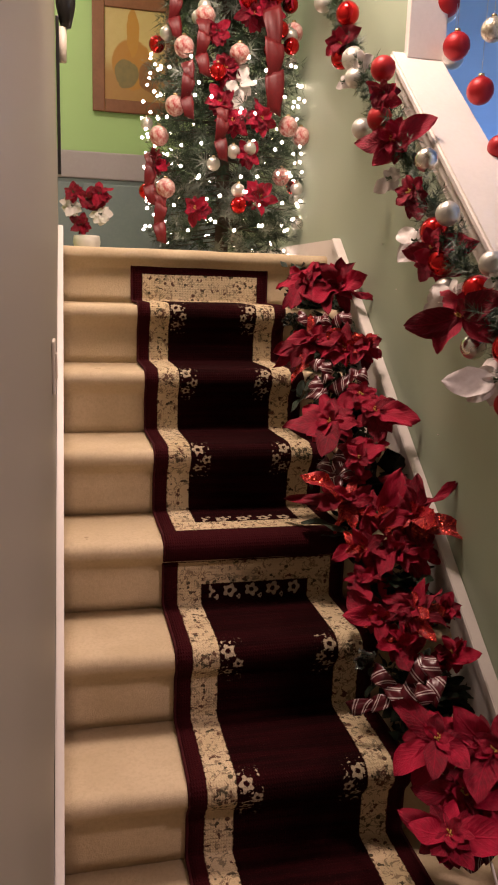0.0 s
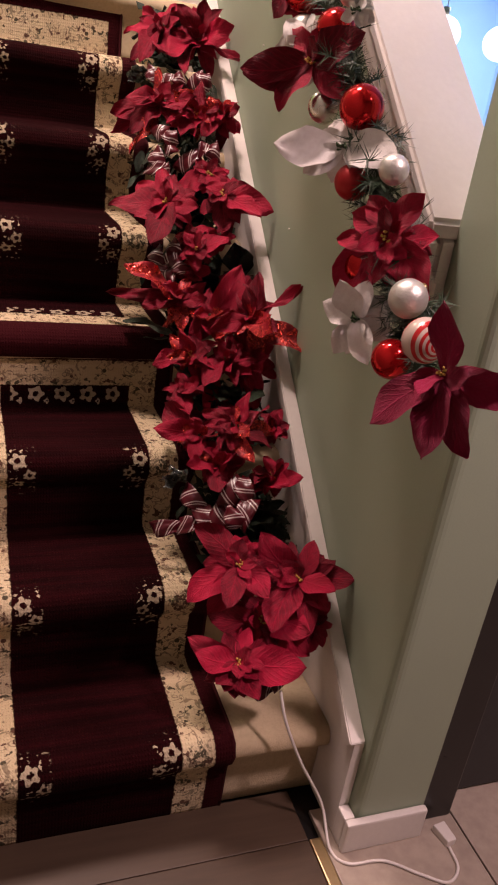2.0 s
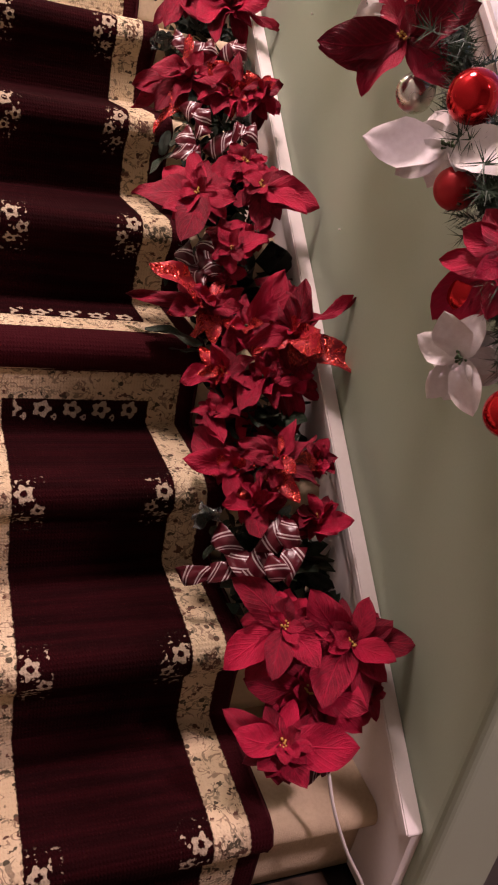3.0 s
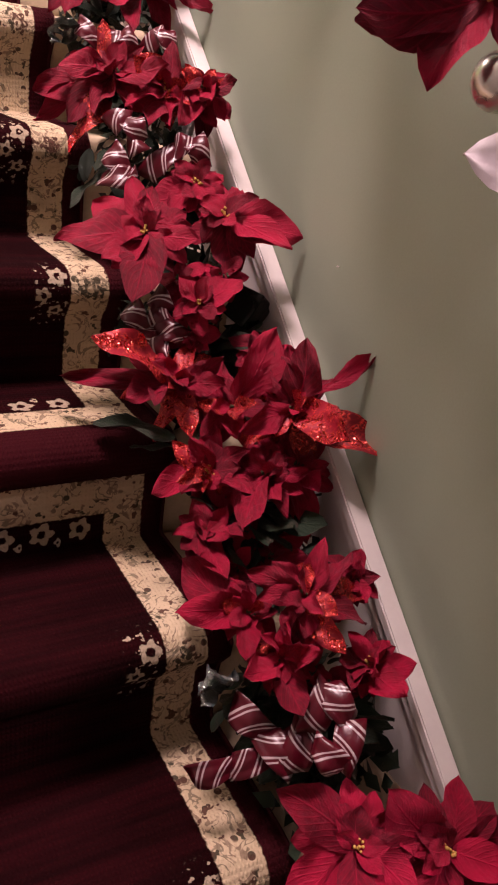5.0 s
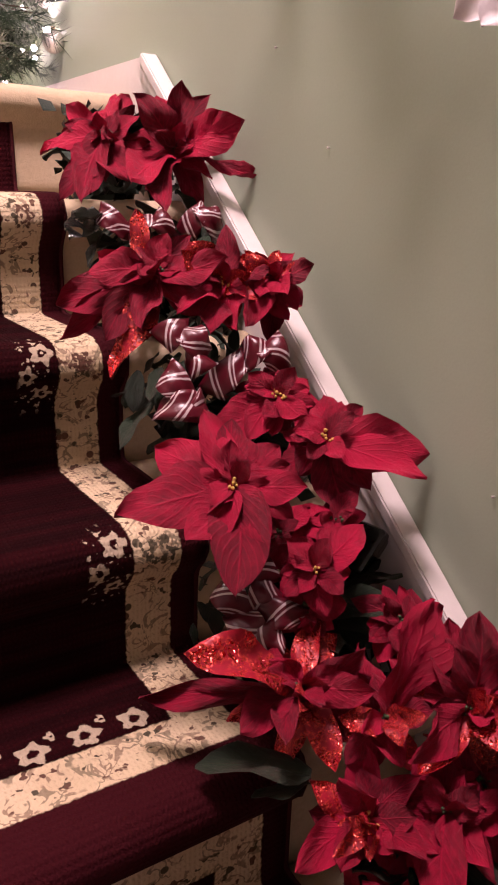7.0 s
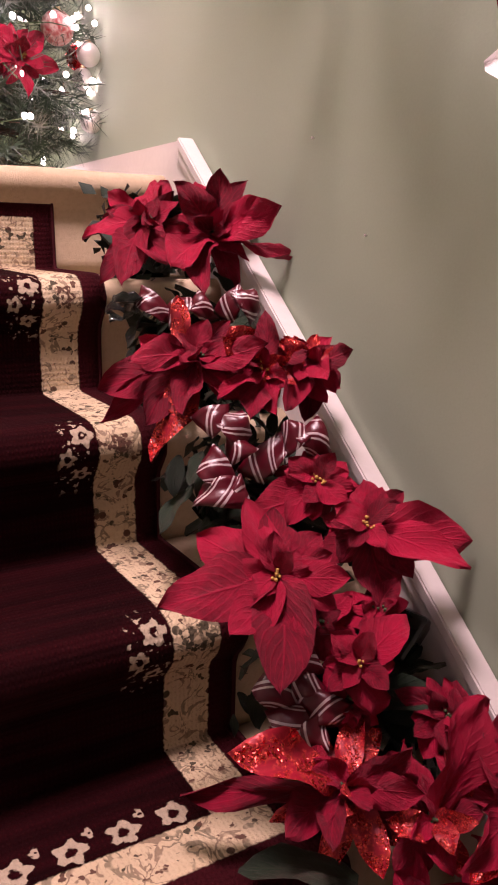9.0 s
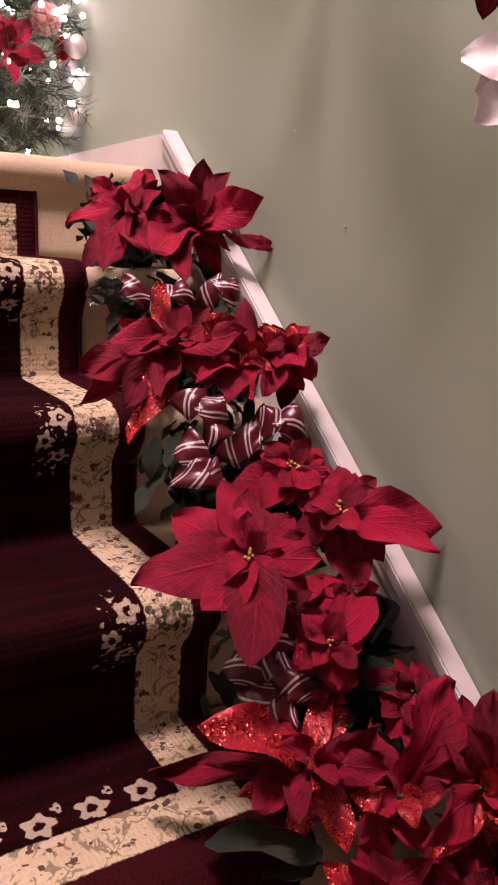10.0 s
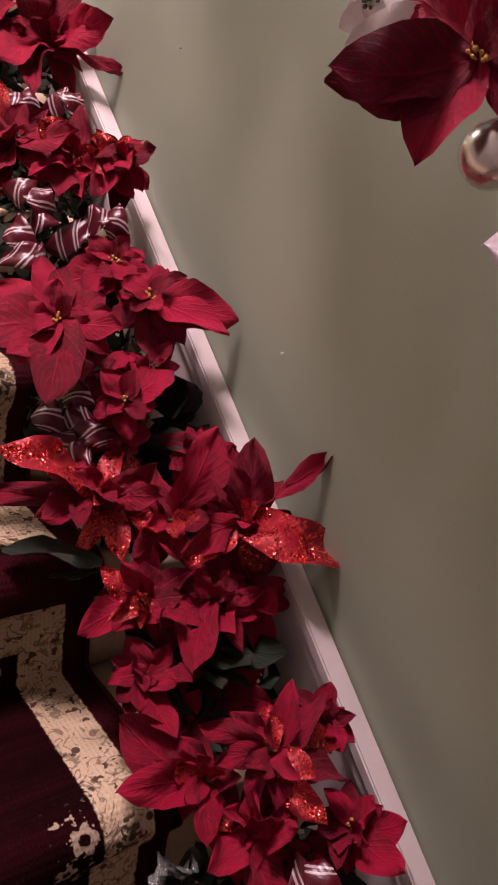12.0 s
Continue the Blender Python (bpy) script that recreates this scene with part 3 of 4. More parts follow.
# ---- flowers ----
def petal_mesh(name, material, seed, width=0.46, curl=0.20, fold=0.10, ruffle=0.07):
    """One bract, one unit long, pointed, creased along its rib and curled."""
    rnd = random.Random(seed)
    bm = bmesh.new()
    uv = bm.loops.layers.uv.new("UVMap")
    rows, half = 9, 3
    bend, twist, sway = rnd.uniform(-curl, curl * 0.6), rnd.uniform(-0.35, 0.35), rnd.uniform(-0.07, 0.07)
    grid = []
    for i in range(rows + 1):
        t = i / rows
        w = width * 1.28 * rnd.uniform(0.95, 1.05) * 1.98 * (t + 0.02) ** 0.74 * (1.0001 - t) ** 0.80
        row = []
        for j in range(-half, half + 1):
            s = j / half
            x = s * w / 2 + sway * math.sin(t * 3.1)
            z = bend * t * t + fold * abs(s) * w + ruffle * math.sin(8 * t + 2.5 * s + seed) * abs(s) ** 0.6 * (0.4 + w) + twist * s * w * t * 0.6
            z += 0.018 * noise.noise((t * 5 + seed, s * 2, 0.3))
            row.append((bm.verts.new((x, t, z)), 0.5 + 0.5 * s, t))
        grid.append(row)
    for a, b in zip(grid, grid[1:]):
        for j in range(2 * half):
            quad = (a[j], a[j + 1], b[j + 1], b[j])
            face = bm.faces.new([q[0] for q in quad])
            for loop, q in zip(face.loops, quad):
                loop[uv].uv = q[1:]
    me = bpy.data.meshes.new(name)
    bm.to_mesh(me)
    bm.free()
    me.materials.append(material)
    me.polygons.foreach_set("use_smooth", [True] * len(me.polygons))
    return me


RED = [petal_mesh("bract", RED_PETAL, k, 0.50 + 0.035 * (k % 4), 0.24, 0.12, 0.09) for k in range(12)]
RUFF = [petal_mesh("ruffled_bract", RED_PETAL, 140 + k, 0.46 + 0.03 * (k % 4), 0.34, 0.16, 0.13) for k in range(12)]
GLIT = [petal_mesh("glitter_bract", GLITTER_PETAL, 40 + k, 0.44, 0.3, 0.14, 0.11) for k in range(5)]
PURPLE = [petal_mesh("crimson_bract", MAGENTA_PETAL, 60 + k, 0.52, 0.10) for k in range(5)]
WHITE = [petal_mesh("white_bract", WHITE_CLOTH, 80 + k, 0.62, 0.22) for k in range(6)]
FOIL = [petal_mesh("foil_sheet", CLEAR_FOIL, 170 + k, 0.75, 0.4, 0.25, 0.22) for k in range(4)]
LEAF = [petal_mesh("leaf", GREEN_LEAF, 100 + k, 0.50, 0.2) for k in range(5)]


def stamens(seed, material):
    """The knot of small yellow beads on green stalks at a flower's heart."""
    rnd = random.Random(seed)
    bm = bmesh.new()
    for _ in range(10):
        a, r = rnd.uniform(0, 6.3), rnd.uniform(0.001, 0.009)
        top = Vector((r * math.cos(a), r * math.sin(a), rnd.uniform(0.010, 0.017)))
        tube(bm, [(top.x * 0.3, top.y * 0.3, 0), top], 0.0011, 5)
        bmesh.ops.create_icosphere(bm, subdivisions=1, radius=rnd.uniform(0.0018, 0.0028), matrix=Matrix.Translation(top))
    return mesh_of("flower", bm, material)


HEARTS = [stamens(k, STAMEN) for k in range(4)]
BUDS = [stamens(10 + k, STEM) for k in range(2)]
COUNT = [0]
RUFFLED = []
LIFT = Vector((0.0, 0.008, 0.036))     # how far the blooms stand above and behind their steps



def flower(parent, at, facing, tips, glitter=(), sort=None, inner=6, fill=True):
    """A bloom at a place, facing a way; each bract by its clock angle and length."""
    COUNT[0] += 1
    rnd, dust = random.Random(COUNT[0] * 7 + 1), random.Random(COUNT[0])
    n = Vector(facing).normalized()
    up = (Vector((0, 0, 1)) - n * n.z).normalized()
    turn = Matrix((up.cross(n), up, n)).transposed().to_4x4()
    bloom = new("flower", BUDS[COUNT[0] % 2] if (parent in RUFFLED and COUNT[0] % 4) or sort is WHITE or max(s for _, s in tips) < 0.07 else HEARTS[COUNT[0] % 4])
    bloom.parent = parent
    bloom.matrix_local = Matrix.Translation(Vector(at) - Vector(parent.location) + (LIFT if parent.name.startswith("poinsettia") else Vector())) @ turn
    ruffled = parent in RUFFLED
    sort = sort or (RUFF if ruffled else RED)
    every = [(a, s, k in glitter, 0) for k, (a, s) in enumerate(tips)]
    if fill:
        turns = sorted(a % 360 for a, _ in tips)
        mean = sum(s for _, s in tips) / len(tips)
        for a, b in zip(turns, turns[1:] + [turns[0] + 360]):
            if b - a > 32:
                every += [(a + (b - a) * (k + 1) / (int((b - a) / 50) + 2), mean * rnd.uniform(0.66, 0.92), bool(glitter) and dust.random() < 0.3, -1) for k in range(int((b - a) / 50) + 1)]
    short = min(0.045, 0.55 * max(s for _, s in tips))
    every += [(rnd.uniform(0, 360), short * rnd.uniform(0.7, 1.1), rnd.random() < 0.45 and bool(glitter), 1) for _ in range(inner)]
    for angle, size, sparkle, level in every:
        bract = new("bract", rnd.choice(GLIT if sparkle else sort))
        bract.parent = bloom
        lift = rnd.uniform(0.0, 0.006) + 0.006 * level
        pitch = (rnd.uniform(-24, 52) if ruffled else rnd.uniform(-18, 26)) + (26 if level == 1 else 14) * level
        wide = rnd.uniform(0.92, 1.12) * (1.25 if size < 0.06 else 1.0) * (0.42 if size > 0.128 and ruffled and not sparkle else 1.0)
        bract.matrix_local = pose(0, 0, lift, 0, 0, -angle) @ pose(0, 0, 0, pitch, rnd.uniform(-30, 30) if ruffled else rnd.uniform(-18, 18), 0) @ Matrix.Diagonal((size * 1.09 * wide, size * 1.09, size * 1.09, 1))
    return bloom


def leaf(parent, root, tip, sort, twist=0.0, name="leaf"):
    """A single leaf from its root to its tip."""
    root, tip = Vector(root), Vector(tip)
    way = tip - root
    ob = new(name, random.Random(round(root.x * 9000 + tip.z * 7000)).choice(sort))
    ob.parent = parent
    side = way.cross(Vector((0, 0, 1))).normalized()
    n = side.cross(way).normalized()
    turn = Matrix((side, way.normalized(), n)).transposed().to_4x4()
    ob.matrix_local = Matrix.Translation(root + LIFT - Vector(parent.location)) @ turn @ pose(0, 0, 0, 0, twist, 0) @ Matrix.Scale(way.length, 4)
    return ob


def bunch(label, step, x, spread, seed):
    """The foil-wrapped foot of a bunch of flowers on a step, with stalks and green leaves."""
    rnd = random.Random(seed)
    base = Vector((x, (step - 1) * GOING + 0.10, step * RISE + 0.002))
    b = thing("poinsettia_bunch", label, "artificial flowers", "poinsettia bunches on the stairs", at=base)
    bm = bmesh.new()
    rings = 7
    loops = []
    for i in range(rings):
        t = i / (rings - 1)
        loops.append([bm.verts.new(((0.046 + 0.030 * t + 0.012 * t * math.sin(7 * a + seed) * (1 + t)) * math.cos(a), (0.046 + 0.030 * t + 0.012 * t * math.sin(9 * a)) * math.sin(a), 0.085 * t + 0.006 * math.sin(5 * a) * t)) for a in [2 * math.pi * k / 36 for k in range(36)]])
    for p, q in zip(loops, loops[1:]):
        for k in range(36):
            bm.faces.new((p[k], p[(k + 1) % 36], q[(k + 1) % 36], q[k]))
    bm.faces.new(loops[0][::-1])
    part("foil_wrap", bm, DARK_FOIL, b, "dark crumpled foil wrap")
    for k in range(28):
        a = rnd.uniform(3.3, 6.1)
        root = base + Vector((0.02 * math.cos(a), 0.02 * math.sin(a), 0.07))
        tip = root + Vector((spread * math.cos(a) * rnd.uniform(0.6, 1.0), spread * math.sin(a) * rnd.uniform(0.6, 1.0), rnd.uniform(-0.06, 0.045)))
        tip.x = min(tip.x, 0.452)
        leaf(b, root, tip, LEAF, rnd.uniform(-30, 30))
    bm = bmesh.new()
    for k in range(210):
        root = Vector((rnd.uniform(-0.085, 0.085), rnd.uniform(-0.12, 0.03), 0.0))
        root.z = rnd.uniform(0.01, 0.135) + max(-0.05, root.y * 0.75)
        if root.y < -0.10 and root.z < 0.0:
            root.z = 0.01
        way = Vector((rnd.uniform(-1, 0.6), rnd.uniform(-1, 0.8), rnd.uniform(-0.3, 1.0))).normalized()
        side = way.orthogonal().normalized()
        size = rnd.uniform(0.030, 0.052)
        up = way.cross(side) * size * 0.10
        v = [bm.verts.new(root), bm.verts.new(root + way * size * 0.5 + side * size * 0.27 + up), bm.verts.new(root + way * size), bm.verts.new(root + way * size * 0.5 - side * size * 0.27 + up), bm.verts.new(root + way * size * 0.5)]
        for i, j in ((0, 1), (1, 2), (2, 3), (3, 0)):
            bm.faces.new((v[i], v[j], v[4]))
    tagged(part("foliage", bm, GREEN_LEAF, b, "dense dark green cloth foliage"), kind="stuff")
    return b


def stalks(b):
    """One green stalk from the foot of a bunch to each of its flowers."""
    foot = Vector((0, 0, 0.05))
    for bloom in [o for o in b.children if o.name.startswith("flower")]:
        head = bloom.matrix_local.translation - bloom.matrix_local.to_3x3() @ Vector((0, 0, 0.004))
        mid = foot.lerp(head, 0.55) + Vector((0.01, 0.02, 0.01))
        part("stalk", tube(bmesh.new(), spline([foot, mid, head], 4), 0.0028, 6), STEM, b)


def ribbon(name, points, width, parent=None, lay=(-0.45, -0.70, 0.55), label="", puff=0.012, material=None):
    """A flat striped ribbon folded from point to point, each stretch puffed towards its face."""
    lay = Vector(lay).normalized()
    pts = [Vector(p) for p in points]
    run, whole = 0.0, None
    for k, (a, b) in enumerate(zip(pts, pts[1:])):
        bm = bmesh.new()
        uv = bm.loops.layers.uv.new("UVMap")
        way = (b - a).normalized()
        side = way.cross(lay).normalized()
        slant = way * (0.35 * width * (-1) ** k)
        size = (b - a).length
        rows = []
        for i in range(9):
            t = i / 8
            rise = lay * (puff * math.sin(math.pi * t) + 0.003 * k)
            pinch = 0.72 + 0.28 * math.sin(math.pi * min(1.0, 0.25 + t * 0.9))
            row = []
            for j in range(7):
                q = j / 3 - 1
                crease = lay * 0.0022 * math.sin(5.0 * q + 3 * t + k)
                row.append((bm.verts.new(a + (b - a) * (t * 1.10 - 0.05) + side * q * width * 0.5 * pinch + slant * q * (1 - 2 * t) * 0.5 + rise + crease), width * q * 0.5, run + size * t))
            rows.append(row)
        for p, r in zip(rows, rows[1:]):
            for j in range(6):
                quad = (p[j], p[j + 1], r[j + 1], r[j])
                face = bm.faces.new([x[0] for x in quad])
                for loop, x in zip(face.loops, quad):
                    loop[uv].uv = x[1:]
        run += size
        ob = part(name if whole is None else "fold", bm, material or STRIPES, whole, label if whole is None else "")
        thick = ob.modifiers.new("thickness", "SOLIDIFY")
        thick.thickness, thick.offset = 0.0008, 0
        if whole is None:
            whole = ob
            if parent:
                ob.parent = parent
                ob.matrix_local = Matrix.Translation(LIFT - Vector(parent.location))
    return whole


b8 = bunch("dark red velvet poinsettias drooping over the topmost step", 7, 0.375, 0.12, 8)
b7 = bunch("ruffled red poinsettias with some glittered petals, on a step", 6, 0.36, 0.12, 7)
b6 = bunch("large pointed red poinsettias with yellow hearts, on a step", 5, 0.35, 0.12, 6)
b5 = bunch("dense bunch of red poinsettias with copper glitter petals", 4, 0.355, 0.13, 5)
b4 = bunch("red poinsettias with glittered petals beside the striped bow", 3, 0.35, 0.12, 4)
b1 = bunch("full bright red poinsettias with yellow stamens near the floor", 2, 0.35, 0.12, 1)

RUFFLED += [b8, b7, b5, b4]
flower(b8, (0.297, 1.292, 1.415), (-0.37, -0.88, 0.29), [(-4, 0.09), (-52, 0.068), (-113, 0.095), (-145, 0.111), (-166, 0.111), (154, 0.089), (65, 0.055)])
flower(b8, (0.397, 1.256, 1.397), (-0.44, -0.85, 0.30), [(15, 0.094), (-24, 0.078), (-48, 0.098), (38, 0.088), (72, 0.103), (83, 0.121), (114, 0.135), (172, 0.117), (-159, 0.115)])
flower(b7, (0.260, 1.037, 1.233), (-0.41, -0.80, 0.44), [(-70, 0.081), (-103, 0.083), (-108, 0.126), (-122, 0.143), (-145, 0.105), (41, 0.062), (88, 0.095), (130, 0.081), (-158, 0.14)], (8,))
flower(b7, (0.339, 0.996, 1.220), (-0.46, -0.77, 0.44), [(-44, 0.071), (3, 0.071), (-144, 0.076), (-171, 0.084), (154, 0.073), (115, 0.05)], (0,))
flower(b7, (0.403, 0.978, 1.228), (-0.52, -0.74, 0.43), [(61, 0.047), (92, 0.069), (132, 0.073), (14, 0.039), (-52, 0.046), (177, 0.079), (-152, 0.083), (134, 0.052)], (3,))
flower(b6, (0.362, 0.886, 1.088), (-0.48, -0.66, 0.57), [(-78, 0.06), (47, 0.049), (108, 0.048), (-147, 0.066), (-3, 0.029), (-115, 0.09)])
flower(b6, (0.232, 0.779, 1.028), (-0.42, -0.66, 0.62), [(-112, 0.124), (-62, 0.101), (-23, 0.09), (13, 0.059), (175, 0.119), (-153, 0.089), (117, 0.069), (150, 0.077)])
flower(b6, (0.377, 0.802, 1.054), (-0.53, -0.63, 0.57), [(-35, 0.031), (40, 0.063), (92, 0.116), (115, 0.119), (134, 0.075), (-86, 0.045), (-149, 0.053), (156, 0.09)])
flower(b6, (0.297, 0.709, 0.936), (-0.48, -0.55, 0.68), [(-79, 0.038), (39, 0.027), (34, 0.08), (75, 0.041), (161, 0.048), (-145, 0.043), (129, 0.042)])
flower(b6, (0.293, 0.774, 0.955), (-0.49, -0.57, 0.66), [(-79, 0.041), (-169, 0.045), (116, 0.045), (40, 0.046)])
flower(b6, (0.361, 0.756, 0.963), (-0.52, -0.56, 0.65), [(-71, 0.044), (33, 0.042), (128, 0.036), (-169, 0.046), (-112, 0.048)])
flower(b6, (0.289, 0.709, 0.891), (-0.49, -0.50, 0.71), [(-61, 0.039), (73, 0.044), (140, 0.033), (-135, 0.039), (3, 0.036)])
flower(b5, (0.248, 0.658, 0.833), (-0.36, -0.68, 0.63), [(-61, 0.096), (-94, 0.162), (-87, 0.131), (-176, 0.073), (137, 0.07), (69, 0.075), (13, 0.075), (-133, 0.082)], (2, 6))
flower(b5, (0.314, 0.597, 0.810), (-0.39, -0.65, 0.65), [(-49, 0.042), (12, 0.124), (36, 0.095), (114, 0.029), (140, 0.071), (-140, 0.056), (-13, 0.075)], (2, 4))
flower(b5, (0.394, 0.553, 0.818), (-0.47, -0.61, 0.64), [(5, 0.103), (-29, 0.085), (53, 0.144), (95, 0.155), (116, 0.123), (-142, 0.084), (107, 0.073), (36, 0.075)], (3, 4, 5))
flower(b5, (0.268, 0.559, 0.727), (-0.37, -0.62, 0.70), [(-122, 0.085), (-25, 0.06), (85, 0.05), (141, 0.121), (-167, 0.1), (-113, 0.061), (137, 0.067)], (5,))
flower(b5, (0.344, 0.522, 0.731), (-0.42, -0.59, 0.69), [(177, 0.097), (37, 0.04), (-170, 0.139), (134, 0.067), (-64, 0.045)])
flower(b5, (0.406, 0.535, 0.734), (-0.45, -0.56, 0.69), [(109, 0.067), (152, 0.112), (159, 0.077), (71, 0.052)])
flower(b5, (0.243, 0.501, 0.666), (-0.38, -0.55, 0.74), [(-141, 0.042), (155, 0.083), (-35, 0.023), (116, 0.061)])
flower(b5, (0.343, 0.473, 0.621), (-0.42, -0.52, 0.74), [(-56, 0.051), (48, 0.052), (94, 0.059), (171, 0.054), (-132, 0.051)])
flower(b5, (0.273, 0.466, 0.613), (-0.36, -0.53, 0.77), [(-81, 0.051), (-167, 0.041), (121, 0.044), (34, 0.043)])
flower(b5, (0.395, 0.662, 0.865), (-0.46, -0.65, 0.61), [(-66, 0.06), (-7, 0.04), (65, 0.05), (134, 0.05), (-148, 0.05)])
flower(b4, (0.412, 0.366, 0.633), (-0.45, -0.45, 0.77), [(-53, 0.052), (-1, 0.044), (67, 0.038), (134, 0.046), (-167, 0.05)])
flower(b4, (0.341, 0.286, 0.535), (-0.43, -0.37, 0.82), [(-82, 0.042), (15, 0.041), (66, 0.045), (146, 0.035), (-147, 0.043)])
flower(b4, (0.315, 0.342, 0.648), (-0.42, -0.45, 0.79), [(10, 0.076), (33, 0.08), (59, 0.096), (-82, 0.081), (-38, 0.044), (85, 0.082), (133, 0.082), (170, 0.052)], (2, 6))
flower(b4, (0.251, 0.376, 0.609), (-0.36, -0.47, 0.81), [(-102, 0.09), (-84, 0.066), (-61, 0.108), (-26, 0.045), (90, 0.042), (143, 0.053), (-143, 0.037), (176, 0.059)], (1, 5))
flower(b4, (0.284, 0.324, 0.566), (-0.37, -0.41, 0.83), [(-144, 0.084), (152, 0.081), (91, 0.054), (75, 0.076), (-137, 0.039), (-34, 0.032)])
flower(b4, (0.392, 0.275, 0.564), (-0.46, -0.39, 0.80), [(111, 0.082), (22, 0.039), (68, 0.058), (178, 0.06), (-143, 0.049), (-77, 0.036)])
flower(b1, (0.277, 0.116, 0.459), (-0.29, -0.59, 0.75), [(-61, 0.109), (-19, 0.055), (-137, 0.111), (-155, 0.101), (-175, 0.09), (83, 0.07), (125, 0.082), (30, 0.065)])
flower(b1, (0.387, 0.074, 0.448), (-0.35, -0.56, 0.75), [(-57, 0.11), (-24, 0.07), (44, 0.08), (74, 0.104), (104, 0.076), (156, 0.103), (-171, 0.11), (8, 0.077)])
flower(b1, (0.256, -0.009, 0.330), (-0.28, -0.51, 0.81), [(-77, 0.103), (-100, 0.082), (-145, 0.055), (160, 0.056), (115, 0.043), (79, 0.116), (51, 0.091), (-40, 0.061), (4, 0.068)])
flower(b1, (0.320, 0.061, 0.364), (-0.32, -0.54, 0.78), [(-96, 0.103), (146, 0.057), (89, 0.106), (113, 0.103), (-48, 0.054)])
flower(b1, (0.422, 0.039, 0.362), (-0.35, -0.52, 0.77), [(23, 0.05), (84, 0.028), (176, 0.053), (-155, 0.063), (-45, 0.05)])
for b in (b8, b7, b6, b5, b4, b1):
    stalks(b)


# ---- ribbons, foil ends and single leaves of the bunches ----
ribbon("ribbon", [(0.245, 1.194, 1.304), (0.282, 1.173, 1.272), (0.316, 1.158, 1.298), (0.336, 1.145, 1.270)], 0.034, b8, label="burgundy ribbon with white slanting stripes")
ribbon("ribbon", [(0.357, 1.142, 1.274), (0.383, 1.130, 1.313), (0.399, 1.118, 1.276)], 0.036, b8)
ribbon("ribbon", [(0.230, 0.960, 1.158), (0.260, 0.948, 1.173), (0.275, 0.929, 1.139), (0.255, 0.936, 1.121)], 0.040, b7, label="burgundy ribbon with white slanting stripes")
ribbon("ribbon", [(0.224, 0.938, 1.123), (0.245, 0.915, 1.087), (0.262, 0.903, 1.081), (0.213, 0.930, 1.079)], 0.042, b7)
ribbon("ribbon", [(0.298, 0.951, 1.086), (0.339, 0.935, 1.132), (0.365, 0.923, 1.151), (0.375, 0.906, 1.116)], 0.042, b7)
ribbon("ribbon", [(0.207, 0.763, 0.919), (0.217, 0.736, 0.890), (0.228, 0.706, 0.857), (0.249, 0.705, 0.878)], 0.040, b6, label="burgundy ribbon with white slanting stripes")
ribbon("ribbon", [(0.244, 0.760, 0.939), (0.257, 0.738, 0.919), (0.238, 0.734, 0.892), (0.275, 0.702, 0.886)], 0.038, b6)
ribbon("ribbon", [(0.148, 0.291, 0.441), (0.198, 0.277, 0.455), (0.248, 0.265, 0.471), (0.288, 0.268, 0.495)], 0.036, b4)
ribbon("ribbon", [(0.211, 0.317, 0.516), (0.24, 0.276, 0.497), (0.259, 0.232, 0.47), (0.29, 0.265, 0.518)], 0.042, b4)
ribbon("ribbon", [(0.278, 0.236, 0.527), (0.309, 0.259, 0.572), (0.323, 0.217, 0.544), (0.298, 0.191, 0.501), (0.278, 0.225, 0.517)], 0.04, b4)
ribbon("ribbon", [(0.283, -0.027, 0.267), (0.32, -0.028, 0.287), (0.356, -0.018, 0.316)], 0.034, b1)
bm = box(bmesh.new(), (-0.032, -0.024, -0.032), (0.030, 0.026, 0.030), 0.006)
for v in bm.verts:
    v.co += Vector((0.006 * noise.noise(v.co * 40), 0.006 * noise.noise(v.co * 37 + Vector((3, 0, 0))), 0.008 * noise.noise(v.co * 31)))
ob = part("foil_end", bm, DARK_FOIL, b6, "folded end of glossy black foil", smooth=False)
ob.matrix_local = Matrix.Translation(Vector((0.432, 0.785, 0.905)) + LIFT - Vector(b6.location)) @ pose(0, 0, 0, 20, 25, 35)
leaf(b8, (0.241, 1.210, 1.279), (0.195, 1.204, 1.295), FOIL, 20, "foil_sheet")
leaf(b8, (0.241, 1.210, 1.279), (0.207, 1.192, 1.313), FOIL, 20, "foil_sheet")
leaf(b8, (0.241, 1.210, 1.279), (0.199, 1.194, 1.265), FOIL, 20, "foil_sheet")
leaf(b8, (0.241, 1.210, 1.279), (0.233, 1.184, 1.311), FOIL, 20, "foil_sheet")
leaf(b4, (0.213, 0.343, 0.528), (0.167, 0.337, 0.544), FOIL, 20, "foil_sheet")
leaf(b4, (0.213, 0.343, 0.528), (0.179, 0.325, 0.562), FOIL, 20, "foil_sheet")
leaf(b4, (0.213, 0.343, 0.528), (0.171, 0.327, 0.514), FOIL, 20, "foil_sheet")
leaf(b4, (0.213, 0.343, 0.528), (0.205, 0.317, 0.560), FOIL, 20, "foil_sheet")
rnd = random.Random(77)
